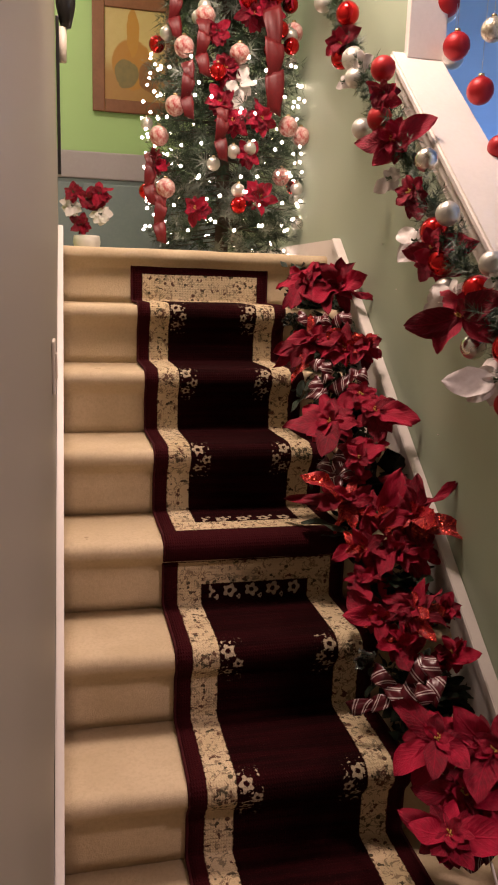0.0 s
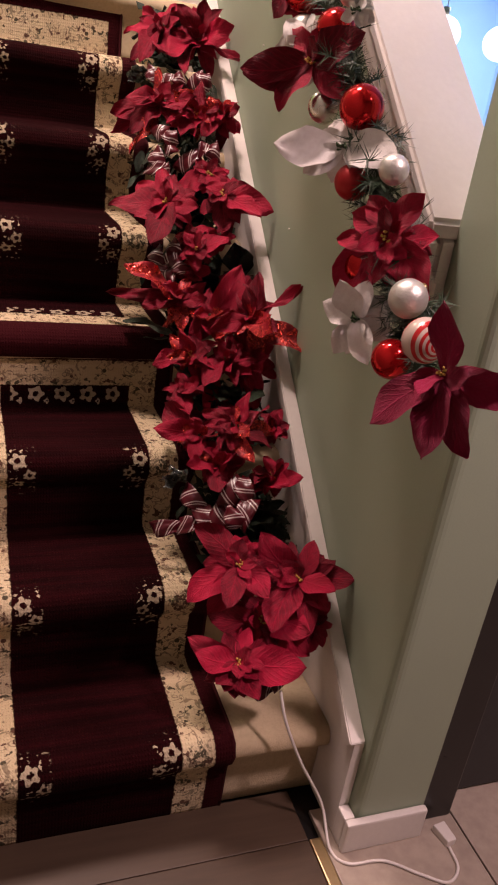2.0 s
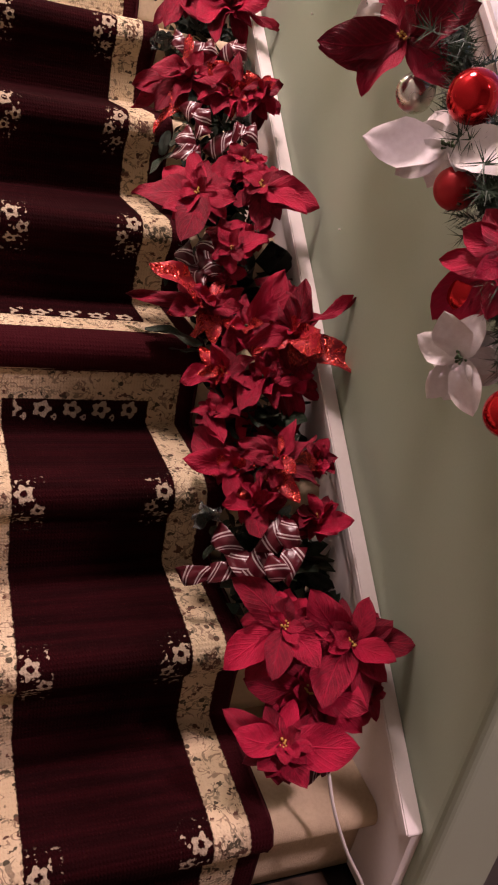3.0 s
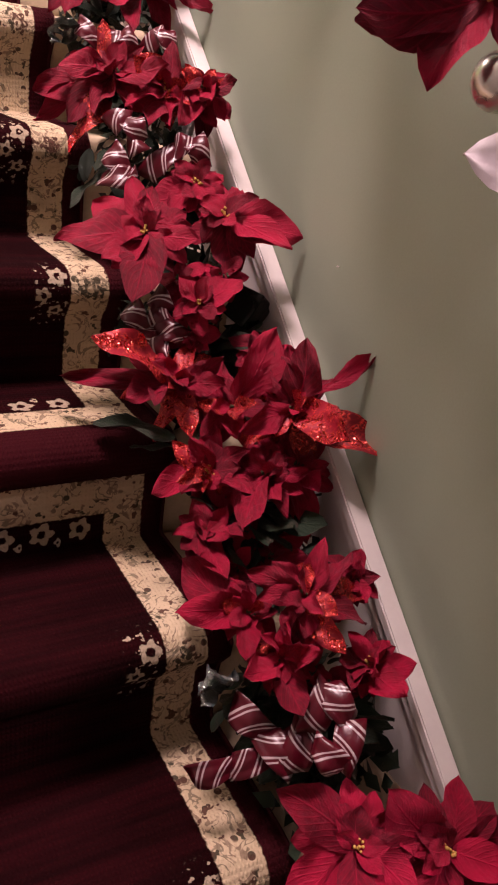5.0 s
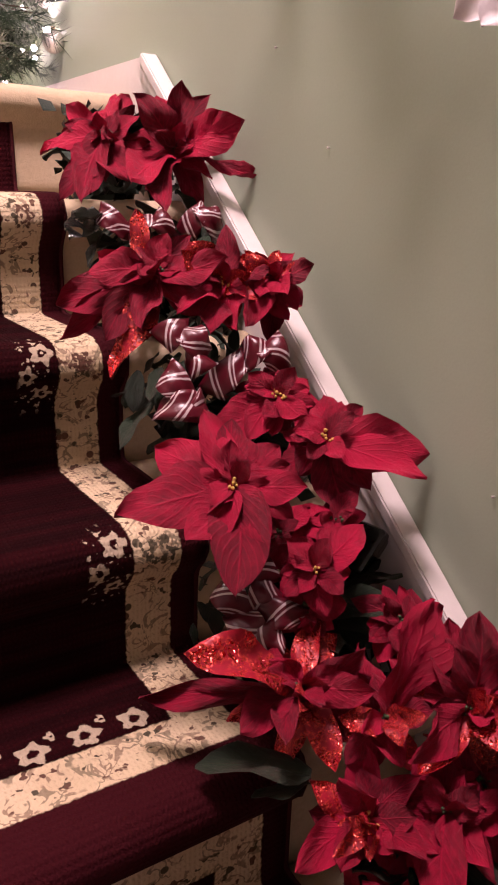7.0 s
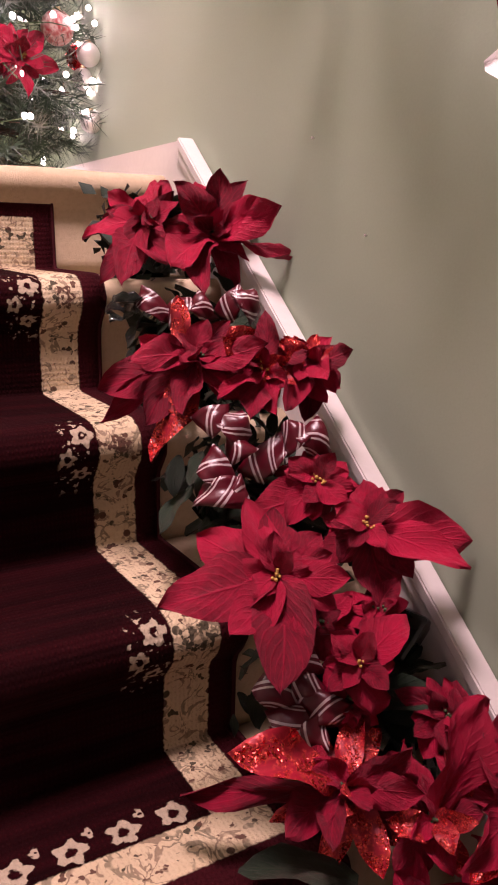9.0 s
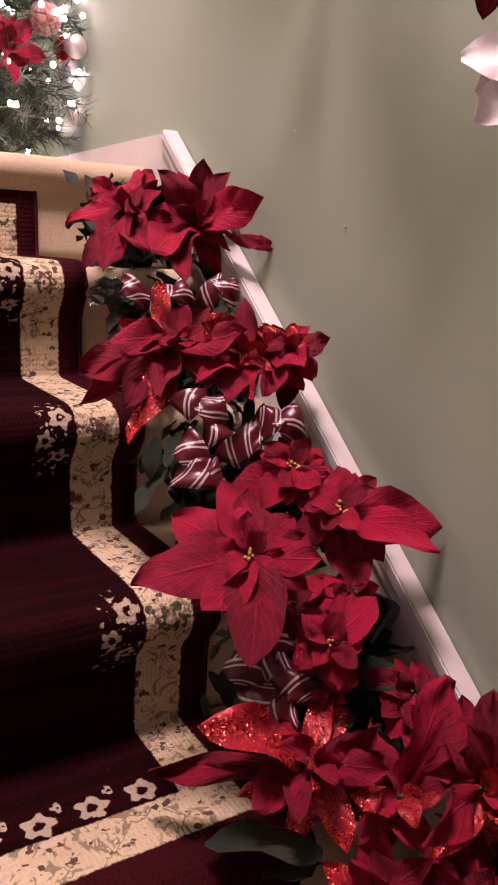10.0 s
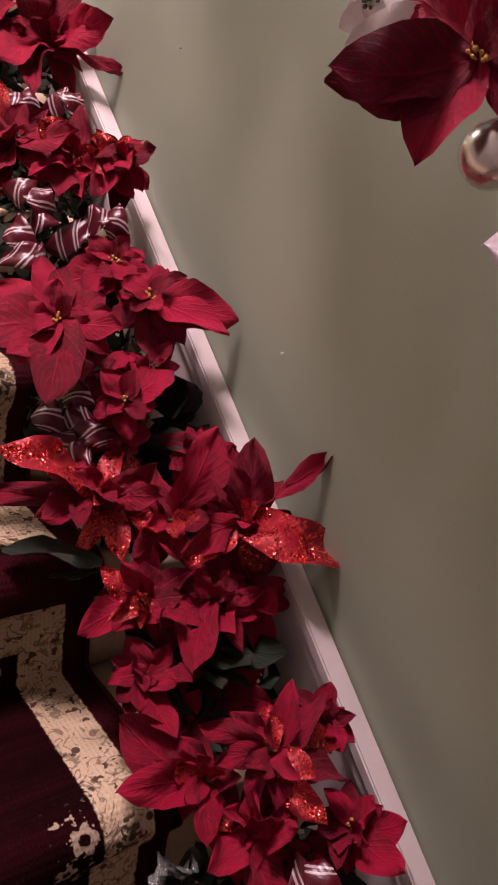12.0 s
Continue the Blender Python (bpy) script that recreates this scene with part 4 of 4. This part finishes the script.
for b, x, y, z in ((b8, 0.30, 1.185, 1.262), (b8, 0.38, 1.160, 1.262), (b7, 0.255, 0.965, 1.105), (b7, 0.33, 0.965, 1.105), (b6, 0.245, 0.765, 0.880), (b6, 0.33, 0.765, 0.890), (b4, 0.27, 0.310, 0.480), (b4, 0.36, 0.300, 0.500)):
    for _ in range(30):
        root = Vector((x + rnd.uniform(-0.05, 0.05), y + rnd.uniform(0.0, 0.075), z + rnd.uniform(-0.035, 0.045)))
        tip = root + Vector((rnd.uniform(-0.055, 0.045), rnd.uniform(-0.03, 0.005), rnd.uniform(-0.060, 0.045)))
        tip.x = min(tip.x, 0.45)
        leaf(b, root, tip, LEAF, rnd.uniform(-25, 25))
leaf(b5, (0.229, 0.608, 0.763), (0.13, 0.67, 0.79), LEAF)
leaf(b5, (0.229, 0.608, 0.753), (0.168, 0.624, 0.742), LEAF, 20)


# ---- garland on the raked sill ----
CORE = [(0.43, 1.788, 2.615), (0.415, 1.474, 2.373), (0.4, 1.193, 2.135), (0.395, 0.869, 1.867), (0.395, 0.555, 1.602), (0.395, 0.26, 1.397), (0.4, 0.089, 1.22), (0.405, -0.043, 1.091), (0.41, -0.125, 1.007)]
garland = thing("garland", "pine garland with red and white poinsettias along the raked sill", "garland", at=CORE[4])


def needles(bm, p, way, length, count, thin, rnd, spread=0.9):
    """Flat pointed needles round a twig."""
    way = Vector(way).normalized()
    a = way.orthogonal().normalized()
    b = way.cross(a)
    for _ in range(count):
        t = rnd.random()
        ang = rnd.uniform(0, 2 * math.pi)
        out = (a * math.cos(ang) + b * math.sin(ang)) * spread + way * rnd.uniform(0.1, 0.8)
        root = Vector(p) + way * length * t
        tip = root + out.normalized() * length * rnd.uniform(0.35, 0.6)
        side = out.cross(way).normalized() * thin
        v = [bm.verts.new(root - side), bm.verts.new(root + side), bm.verts.new(tip)]
        bm.faces.new(v)


def local_part(name, bm, material, parent, label="", smooth=True):
    """A part built in world places under a thing that stands elsewhere."""
    bmesh.ops.translate(bm, verts=bm.verts, vec=-Vector(parent.location))
    return part(name, bm, material, parent, label, smooth)


rnd = random.Random(5)
core = spline(CORE, 14)
local_part("core_wire", tube(bmesh.new(), core, 0.006, 6), STEM, garland)
bm, fr = bmesh.new(), bmesh.new()
for i, p in enumerate(core):
    for _ in range(5):
        way = Vector((rnd.uniform(-1, 0.35), rnd.uniform(-1, 1), rnd.uniform(-0.8, 0.9)))
        needles(fr if rnd.random() < 0.10 else bm, p, way, rnd.uniform(0.038, 0.062), 40, 0.0012, rnd)
local_part("greenery", bm, PINE, garland, "dark green pine needles", smooth=False)
local_part("frosted_greenery", fr, FROST_PINE, garland, "frosted pine tips", smooth=False)
flower(garland, (0.345, 0.301, 1.382), (-0.82, -0.51, 0.26), [(-105, 0.112), (-116, 0.112), (-166, 0.088), (66, 0.105), (115, 0.105), (-54, 0.084)], (), None, 3, False)
flower(garland, (0.36, 0.478, 1.504), (-0.75, -0.66, -0.03), [(-79, 0.076), (-153, 0.055), (67, 0.096), (28, 0.062), (117, 0.068)])
flower(garland, (0.37, -0.021, 1.16), (-0.80, -0.56, 0.18), [(-141, 0.117), (36, 0.078), (128, 0.104), (-72, 0.073), (-100, 0.086), (33, 0.036), (-178, 0.064)])
flower(garland, (0.35, -0.26, 1.039), (-0.82, -0.48, 0.30), [(84, 0.096), (151, 0.099), (168, 0.1), (-147, 0.102), (-5, 0.087), (-123, 0.044)], (), PURPLE, 2, False)
flower(garland, (0.36, 1.24, 2.18), (-0.73, -0.65, -0.22), [(-106, 0.073), (72, 0.09), (-34, 0.042), (145, 0.055), (-165, 0.055)])
flower(garland, (0.36, 0.863, 1.95), (-0.76, -0.63, -0.16), [(-64, 0.067), (118, 0.058), (28, 0.036), (-133, 0.045)])
flower(garland, (0.36, 0.775, 1.819), (-0.77, -0.63, -0.11), [(70, 0.113), (-98, 0.097), (-142, 0.077), (102, 0.06), (-7, 0.049)])
flower(garland, (0.36, 0.646, 1.671), (-0.78, -0.62, -0.06), [(-50, 0.05), (152, 0.081), (-125, 0.043), (68, 0.03), (180, 0.06)])
flower(garland, (0.36, 0.487, 1.529), (-0.79, -0.61, 0.01), [(-96, 0.073), (-156, 0.073), (83, 0.09), (141, 0.066)])
flower(garland, (0.35, 0.14, 1.264), (-0.76, -0.60, 0.25), [(-103, 0.102), (-131, 0.068), (22, 0.037), (97, 0.096), (116, 0.073)], (), WHITE, 0)
flower(garland, (0.35, 0.349, 1.41), (-0.83, -0.52, 0.21), [(-106, 0.075), (-59, 0.062), (60, 0.077), (132, 0.06)], (), WHITE, 0)
flower(garland, (0.35, 0.566, 1.548), (-0.83, -0.52, 0.21), [(-155, 0.066), (-64, 0.078), (60, 0.071), (116, 0.053)], (), WHITE, 0)
flower(garland, (0.35, -0.012, 1.036), (-0.79, -0.56, 0.27), [(-82, 0.06), (-159, 0.063), (148, 0.067), (-31, 0.058)], (), WHITE, 0)
flower(garland, (0.37, 0.216, 1.46), (-0.78, -0.62, -0.02), [(114, 0.028), (-54, 0.02), (-122, 0.027)], (), WHITE, 0)
flower(garland, (0.35, 0.44, 1.431), (-0.75, -0.66, 0.01), [(-137, 0.03), (-27, 0.016)], (), WHITE, 0)
flower(garland, (0.36, 0.779, 1.721), (-0.77, -0.64, -0.07), [(-125, 0.052), (-34, 0.027), (49, 0.03)], (), WHITE, 0)
flower(garland, (0.36, 1.052, 2.076), (-0.74, -0.64, -0.20), [(74, 0.035), (5, 0.029), (-113, 0.028)], (), WHITE, 0)
flower(garland, (0.36, 1.193, 2.055), (-0.73, -0.66, -0.18), [(-128, 0.029), (-42, 0.024), (114, 0.028)], (), WHITE, 0)


def bauble(name, at, r, material, label, group, hang=None, hook=(0, 0, 1)):
    """A glass ball with a small metal cap and ring, and a thread where it hangs free."""
    ob = thing(name, label, "bauble", group, at=at)
    part("ball", ball(bmesh.new(), (0, 0, 0), r, 28, 18), material, ob)
    turn = Vector((0, 0, 1)).rotation_difference(Vector(hook)).to_matrix().to_4x4()
    bm = bmesh.new()
    bmesh.ops.create_cone(bm, segments=14, radius1=r * 0.24, radius2=r * 0.22, depth=r * 0.22, cap_ends=True, matrix=turn @ Matrix.Translation((0, 0, r * 1.06)))
    part("cap", bm, BRASS, ob)
    if hang:
        part("thread", tube(bmesh.new(), [(0, 0, r * 1.1), (0, 0, hang)], 0.0009, 5), CABLE, ob)
    return ob


KINDS = {"r": (RED_GLOSS, "shiny red ball tucked into the garland"), "m": (RED_MATTE, "satin red ball tucked into the garland"), "s": (SILVER, "satin silver ball tucked into the garland"),
         "g": (SILVER_GLOSS, "shiny silver ball tucked into the garland"), "w": (SWIRL, "red ball with white spiral in the garland")}
BALLS = [
    (0.462, 1.499, 0.034, 'r'), (0.247, 1.491, 0.026, 's'), (0.439, 1.437, 0.027, 's'), (0.293, 1.436, 0.033, 'r'), (0.288, 1.318, 0.028, 'g'),
    (0.145, 1.325, 0.035, 'r'), (0.13, 1.217, 0.029, 'm'), (0.007, 1.251, 0.022, 's'), (0.038, 1.107, 0.033, 'r'), (-0.106, 1.094, 0.028, 's'),
    (-0.098, 1.002, 0.03, 'r'), (-0.184, 1.059, 0.031, 'w'), (1.231, 2.26, 0.036, 'r'), (1.157, 2.112, 0.035, 's'),
]
MORE = [
    (1.264, 2.142, 0.034, 'r'), (0.909, 2.024, 0.034, 'm'), (1.133, 2.053, 0.03, 's'), (0.911, 1.896, 0.035, 'm'), (1.049, 1.894, 0.03, 's'),
    (0.856, 1.8, 0.032, 'm'), (0.592, 1.742, 0.028, 'g'), (0.518, 1.569, 0.035, 'r'), (0.457, 1.606, 0.028, 's'), (1.489, 2.373, 0.031, 's'),
]
for y, z, r, kind in BALLS + MORE:
    material, label = KINDS[kind]
    bauble("garland_bauble", (0.37 if y > -0.15 else 0.36, y, z), r, material, label, "balls of the garland", hook=(0.8, 0.2, 0.5))
HANG = [(0.60, 0.785, 1.959, 0.036, RED_MATTE), (0.60, 0.944, 2.112, 0.038, RED_MATTE), (0.60, 1.031, 2.251, 0.040, RED_MATTE), (0.62, 0.999, 2.095, 0.030, SILVER),
        (0.60, 0.745, 2.097, 0.031, GLITTER_GOLD), (0.60, 0.660, 1.797, 0.030, RED_MATTE), (0.60, 0.328, 1.589, 0.035, GLITTER_GOLD), (0.60, 0.427, 1.711, 0.036, GLITTER_GOLD), (0.62, 1.067, 2.244, 0.034, SILVER)]
for x, y, z, r, material in HANG:
    word = {RED_MATTE: "satin red", SILVER: "silver"}.get(material, "champagne glitter")
    bauble("hanging_bauble", (x, y, z), r, material, f"{word} ball hanging on a thread in the opening", "balls hanging in the opening", hang=2.95 - z)


# ---- pendant lamps of the blue room ----
for x, y, z in ((2.46, 3.50, 1.80), (2.85, 3.45, 1.80)):
    p = thing("pendant_lamp", "white glass globe pendant lamp, lit", "pendant lamp", "pendant lamps of the blue room", at=(x, y, z))
    bm = ball(bmesh.new(), (0, 0, 0), 0.11, 24, 16)
    for v in bm.verts:
        v.co.z *= 0.9
    part("globe", bm, GLOBE_GLOW, p)
    part("cord", tube(bmesh.new(), [(0, 0, 0.09), (0, 0, 2.85 - z)], 0.004, 6), CABLE, p)
    part("fitting", tube(bmesh.new(), [(0, 0, 0.085), (0, 0, 0.14)], 0.02, 10), BRASS, p)


# ---- Christmas tree on the landing ----
TREE = Vector((0.155, 2.10, LANDING))
tree = thing("christmas_tree", "bushy lit artificial Christmas tree on the landing", "christmas tree", at=TREE)
part("trunk", tube(bmesh.new(), [(0, 0, 0), (0, 0, 0.7), (0, 0, 1.75)], [0.03, 0.024, 0.008], 10), BARK, tree)
rnd = random.Random(11)


def tree_radius(h):
    return 0.08 + 0.23 * min(1.0, (1.95 - h) / 1.3) if h > 0.10 else 0.30


bm, fr = bmesh.new(), bmesh.new()
twigs = []
for _ in range(1350):
    h = rnd.uniform(0.03, 1.75)
    a = rnd.uniform(0, 2 * math.pi)
    r = tree_radius(h) * rnd.uniform(0.55, 1.05)
    out = Vector((math.cos(a), math.sin(a), rnd.uniform(-0.7, 0.5)))
    p = Vector((math.cos(a) * r * 0.72, math.sin(a) * r * 0.72, h))
    needles(fr if rnd.random() < 0.32 else bm, p, out, rnd.uniform(0.07, 0.125), 55, 0.0017, rnd, 1.0)
    twigs.append((h, a, r))
part("crown", bm, PINE, tree, "dark green needles", smooth=False)
part("frost_layer", fr, FROST_PINE, tree, "frosted needles", smooth=False)
bm = bmesh.new()
for h, a, r in twigs[::3]:
    tube(bm, [(0, 0, h + 0.03), (math.cos(a) * r * 0.9, math.sin(a) * r * 0.9, h)], [0.004, 0.0015], 4)
part("inner_wood", bm, BARK, tree)

lights = thing("string_lights", "warm white string lights wound round the tree", "string lights", at=TREE)
bulb = None
path = []
for k in range(190):
    t = k / 189
    h = 0.05 + 0.72 * t + rnd.uniform(-0.035, 0.035)
    a = 2 * math.pi * 7.5 * t + rnd.uniform(-0.2, 0.2)
    r = tree_radius(h) * rnd.uniform(0.98, 1.10)
    at = Vector((math.cos(a) * r, math.sin(a) * r, h))
    path.append(at * 0.96)
    if bulb is None:
        bulb = part("bulb", ball(bmesh.new(), (0, 0, 0), 0.0062, 8, 6), BULB_GLOW, lights, "glowing warm white bulb")
        bulb.location = at
    else:
        ob = new("bulb", bulb.data)
        ob.parent, ob.location = lights, at
part("wire", tube(bmesh.new(), path, 0.0014, 4), STEM, lights)

for k in range(54):
    h = rnd.uniform(0.12, 1.65)
    a = rnd.uniform(math.pi * 0.95, math.pi * 2.05)
    r = tree_radius(h) * 1.03
    at = TREE + Vector((math.cos(a) * r, math.sin(a) * r, h))
    kind = k % 3
    material, label = ((CREAM_BAUBLE, "cream ball with red pattern on the tree"), (RED_GLOSS, "shiny red ball on the tree"), (SILVER, "silver ball on the tree"))[kind]
    bauble("tree_bauble", at, (0.038, 0.032, 0.026)[kind], material, label, "balls on the tree")
bauble("tree_bauble", (0.365, 1.940, 1.868), 0.036, CREAM_BAUBLE, "cream ball with red pattern on the tree", "balls on the tree")
for k in range(9):
    h = 0.14 + 0.15 * k
    a = rnd.uniform(math.pi * 1.05, math.pi * (1.6 if h < 0.5 else 1.85))
    r = tree_radius(h) * 1.06
    top = TREE + Vector((math.cos(a) * r, math.sin(a) * r, h + 0.10))
    ob = ribbon("tree_ribbon", [top, top + Vector((0.004, -0.03, -0.06)), top + Vector((-0.006, -0.02, -0.13)), top + Vector((0.006, -0.03, -0.20))], 0.05, None, (0, -1, 0.2), material=RED_RIBBON)
    tagged(ob, "red satin ribbon tail hanging on the tree", "ribbon", "ribbons on the tree")
for k in range(20):
    h = rnd.uniform(0.15, 1.6)
    a = rnd.uniform(math.pi * 1.05, math.pi * (1.62 if h < 0.7 else 1.9))
    r = tree_radius(h) * 1.02
    at = TREE + Vector((math.cos(a) * r, math.sin(a) * r, h))
    spray = thing("tree_flower", "red cloth poinsettia clipped to the tree", "artificial flower", "flowers on the tree", at=at)
    flower(spray, at, (math.cos(a), math.sin(a), 0.2), [(40 + 72 * i + rnd.uniform(-15, 15), rnd.uniform(0.05, 0.075)) for i in range(5)])


ob = ribbon("tree_ribbon", [(0.268, 1.80, 2.44), (0.275, 1.775, 2.32), (0.282, 1.785, 2.21), (0.286, 1.79, 2.08)], 0.075, None, (0, -1, 0.2), material=RED_RIBBON)
tagged(ob, "wide red satin ribbon tail hanging on the tree", "ribbon", "ribbons on the tree")
spray = thing("tree_flower", "white cloth flower clipped to the tree", "artificial flower", "flowers on the tree", at=(0.150, 1.795, 2.165))
flower(spray, (0.150, 1.795, 2.165), (-0.1, -0.95, 0.2), [(20, 0.08), (95, 0.06), (190, 0.09), (250, 0.06), (310, 0.07)], (), WHITE, 0)


# ---- things on the landing ----
pic = thing("picture", "still life of an amber bottle in a brown frame", "picture", at=(-0.045, 4.285, 2.89))
for lo, hi in (((-0.28, -0.03, -0.36), (-0.20, 0.0, 0.36)), ((0.20, -0.03, -0.36), (0.28, 0.0, 0.36)), ((-0.199, -0.03, 0.28), (0.199, 0.0, 0.36)), ((-0.199, -0.03, -0.36), (0.199, 0.0, -0.28))):
    part("frame_rail", box(bmesh.new(), lo, hi, 0.006), BRONZE_FRAME, pic, smooth=False)
bm = bmesh.new()
uv = bm.loops.layers.uv.new("UVMap")
quad = [(-0.199, -0.012, -0.279), (0.199, -0.012, -0.279), (0.199, -0.012, 0.279), (-0.199, -0.012, 0.279)]
face = bm.faces.new([bm.verts.new(p) for p in quad])
for loop, at in zip(face.loops, ((0, 0), (1, 0), (1, 1), (0, 1))):
    loop[uv].uv = at
part("canvas", bm, PAINTING, pic)

cab = thing("low_cabinet", "slate blue low cabinet with a lavender top", "cabinet", at=(0.0, 4.05, LANDING))
part("body", box(bmesh.new(), (-0.9, -0.19, 0.0), (0.55, 0.19, 0.50), 0.005), SLATE, cab, smooth=False)
for x0 in (-0.88, -0.40, 0.08):
    part("door_leaf", box(bmesh.new(), (x0, -0.206, 0.03), (x0 + 0.46, -0.1905, 0.47), 0.004), SLATE, cab, smooth=False)
part("top", box(bmesh.new(), (-0.93, -0.21, 0.50), (0.58, 0.19, 0.66), 0.01), LAVENDER, cab, smooth=False)

vase = thing("floor_flowers", "red and white cloth flowers in a low pot", "artificial flowers", at=(-0.40, 2.62, LANDING))
part("pot", tube(bmesh.new(), [(0, 0, 0), (0, 0, 0.06), (0, 0, 0.09)], [0.05, 0.065, 0.06], 16), WHITE_TRIM, vase)
rnd = random.Random(21)
for k in range(8):
    a = rnd.uniform(0, 6.3)
    at = Vector((-0.40, 2.62, LANDING)) + Vector((0.07 * math.cos(a), 0.05 * math.sin(a), rnd.uniform(0.12, 0.30)))
    flower(vase, at, (rnd.uniform(-0.5, 0.5), -0.9, 0.3), [(72 * i + rnd.uniform(-15, 15), rnd.uniform(0.045, 0.065)) for i in range(5)], (), WHITE if k in (2, 5) else RED, 1)
stalks(vase)

frame_ob = thing("wall_lantern", "black wall lantern with a cream glass below it", "wall lantern", at=(LEFT + 0.002, 1.69, 2.0))
part("back_plate", box(bmesh.new(), (0.0005, -0.02, -0.21), (0.012, 0.02, 0.30), 0.003), BLACK, frame_ob, smooth=False)
part("hood", tube(bmesh.new(), [(0.035, 0, 0.47), (0.035, 0, 0.34), (0.035, 0, 0.27)], [0.034, 0.034, 0.018], 12), BLACK, frame_ob)
part("glass", tube(bmesh.new(), [(0.022, 0, 0.268), (0.022, 0, 0.16)], [0.016, 0.014], 12), CREAM_PLASTIC, frame_ob)

plate = thing("wall_plate", "cream plastic switch plate on the wall", "switch", at=(LEFT, 0.60, 1.235))
part("cover", box(bmesh.new(), (0.0005, -0.055, -0.06), (0.007, 0.055, 0.06), 0.003), CREAM_PLASTIC, plate, smooth=False)
part("rocker", box(bmesh.new(), (0.007, -0.018, -0.03), (0.011, 0.018, 0.03), 0.002), CREAM_PLASTIC, plate, smooth=False)


# ---- cord with its plug ----
cord = thing("extension_cord", "white flat extension cord with its socket end on the floor", "cord", at=(0.446, -0.16, 0.0))
line = spline([(0.335, -0.03, 0.315), (0.345, -0.06, 0.26), (0.386, -0.075, 0.165), (0.442, -0.095, 0.06), (0.444, -0.155, 0.006), (0.468, -0.192, 0.004), (0.540, -0.202, 0.004), (0.600, -0.245, 0.004), (0.645, -0.272, 0.004), (0.682, -0.250, 0.004), (0.690, -0.205, 0.004)], 8)
local_part("cable", tube(bmesh.new(), line, 0.0032, 8), CABLE, cord)
bm = box(bmesh.new(), (-0.013, -0.022, 0.0), (0.013, 0.022, 0.018), 0.003)
for v in bm.verts:
    v.co.x *= 1 + 6 * v.co.y
ob = part("socket", bm, CABLE, cord, "white plastic socket end", smooth=False)
ob.matrix_local = Matrix.Translation(Vector((0.693, -0.180, 0.0)) - Vector(cord.location)) @ pose(0, 0, 0, 0, 0, 8)

# ---- nails left in the sage wall ----
for y, z in ((1.119, 1.572), (0.983, 1.434), (0.640, 1.054)):
    nail = thing("nail", "tiny pale nail head stuck in the sage wall", "nail", "nails in the wall", at=(WALL, y, z))
    part("head", tube(bmesh.new(), [(0.0, 0, 0), (-0.004, 0, 0)], [0.0010, 0.0018], 8), WHITE_TRIM, nail)

# ---- floor pieces ----
edge = structure("floor_strip", box(bmesh.new(), (0.413, -4.0, -0.011), (0.438, -0.125, 0.004), 0.003), BRASS, "worn brass strip between wood and tile floor", "trim")
kinds = []
for k in range(3):
    bm = box(bmesh.new(), (0, 0, -0.0115), (0.90, 0.118, 0.0), 0.0015)
    kinds.append(mesh_of("plank", bm, PLANKS, False))
rnd = random.Random(3)
row = 0
y = -0.005
while y > -3.9:
    x = 0.412 - rnd.uniform(0.2, 0.9) if row else 0.412 - 0.9
    xs = []
    while x > LEFT - 0.9:
        xs.append(x)
        x -= 0.902
    xs.append(xs[0] + 0.902) if xs else None
    for x in xs:
        a, b = max(x, LEFT + 0.001), min(x + 0.90, 0.412)
        if b - a > 0.03:
            ob = new("plank", kinds[row % 3])
            ob.parent = FLOOR
            ob.matrix_local = Matrix.Translation((a, y - 0.118, rnd.uniform(0, 0.0006))) @ Matrix.Diagonal(((b - a) / 0.90, 1, 1, 1))
    y -= 0.1195
    row += 1
tile = mesh_of("tile", box(bmesh.new(), (0, 0, -0.0115), (0.300, 0.300, 0.0), 0.002), STONE_TILE, False)
for i in range(9):
    for j in range(12):
        ob = new("tile", tile)
        ob.parent = FLOOR
        ob.matrix_local = Matrix.Translation((0.440 + 0.304 * i, -0.36 - 0.304 * j, rnd.uniform(0, 0.0005)))
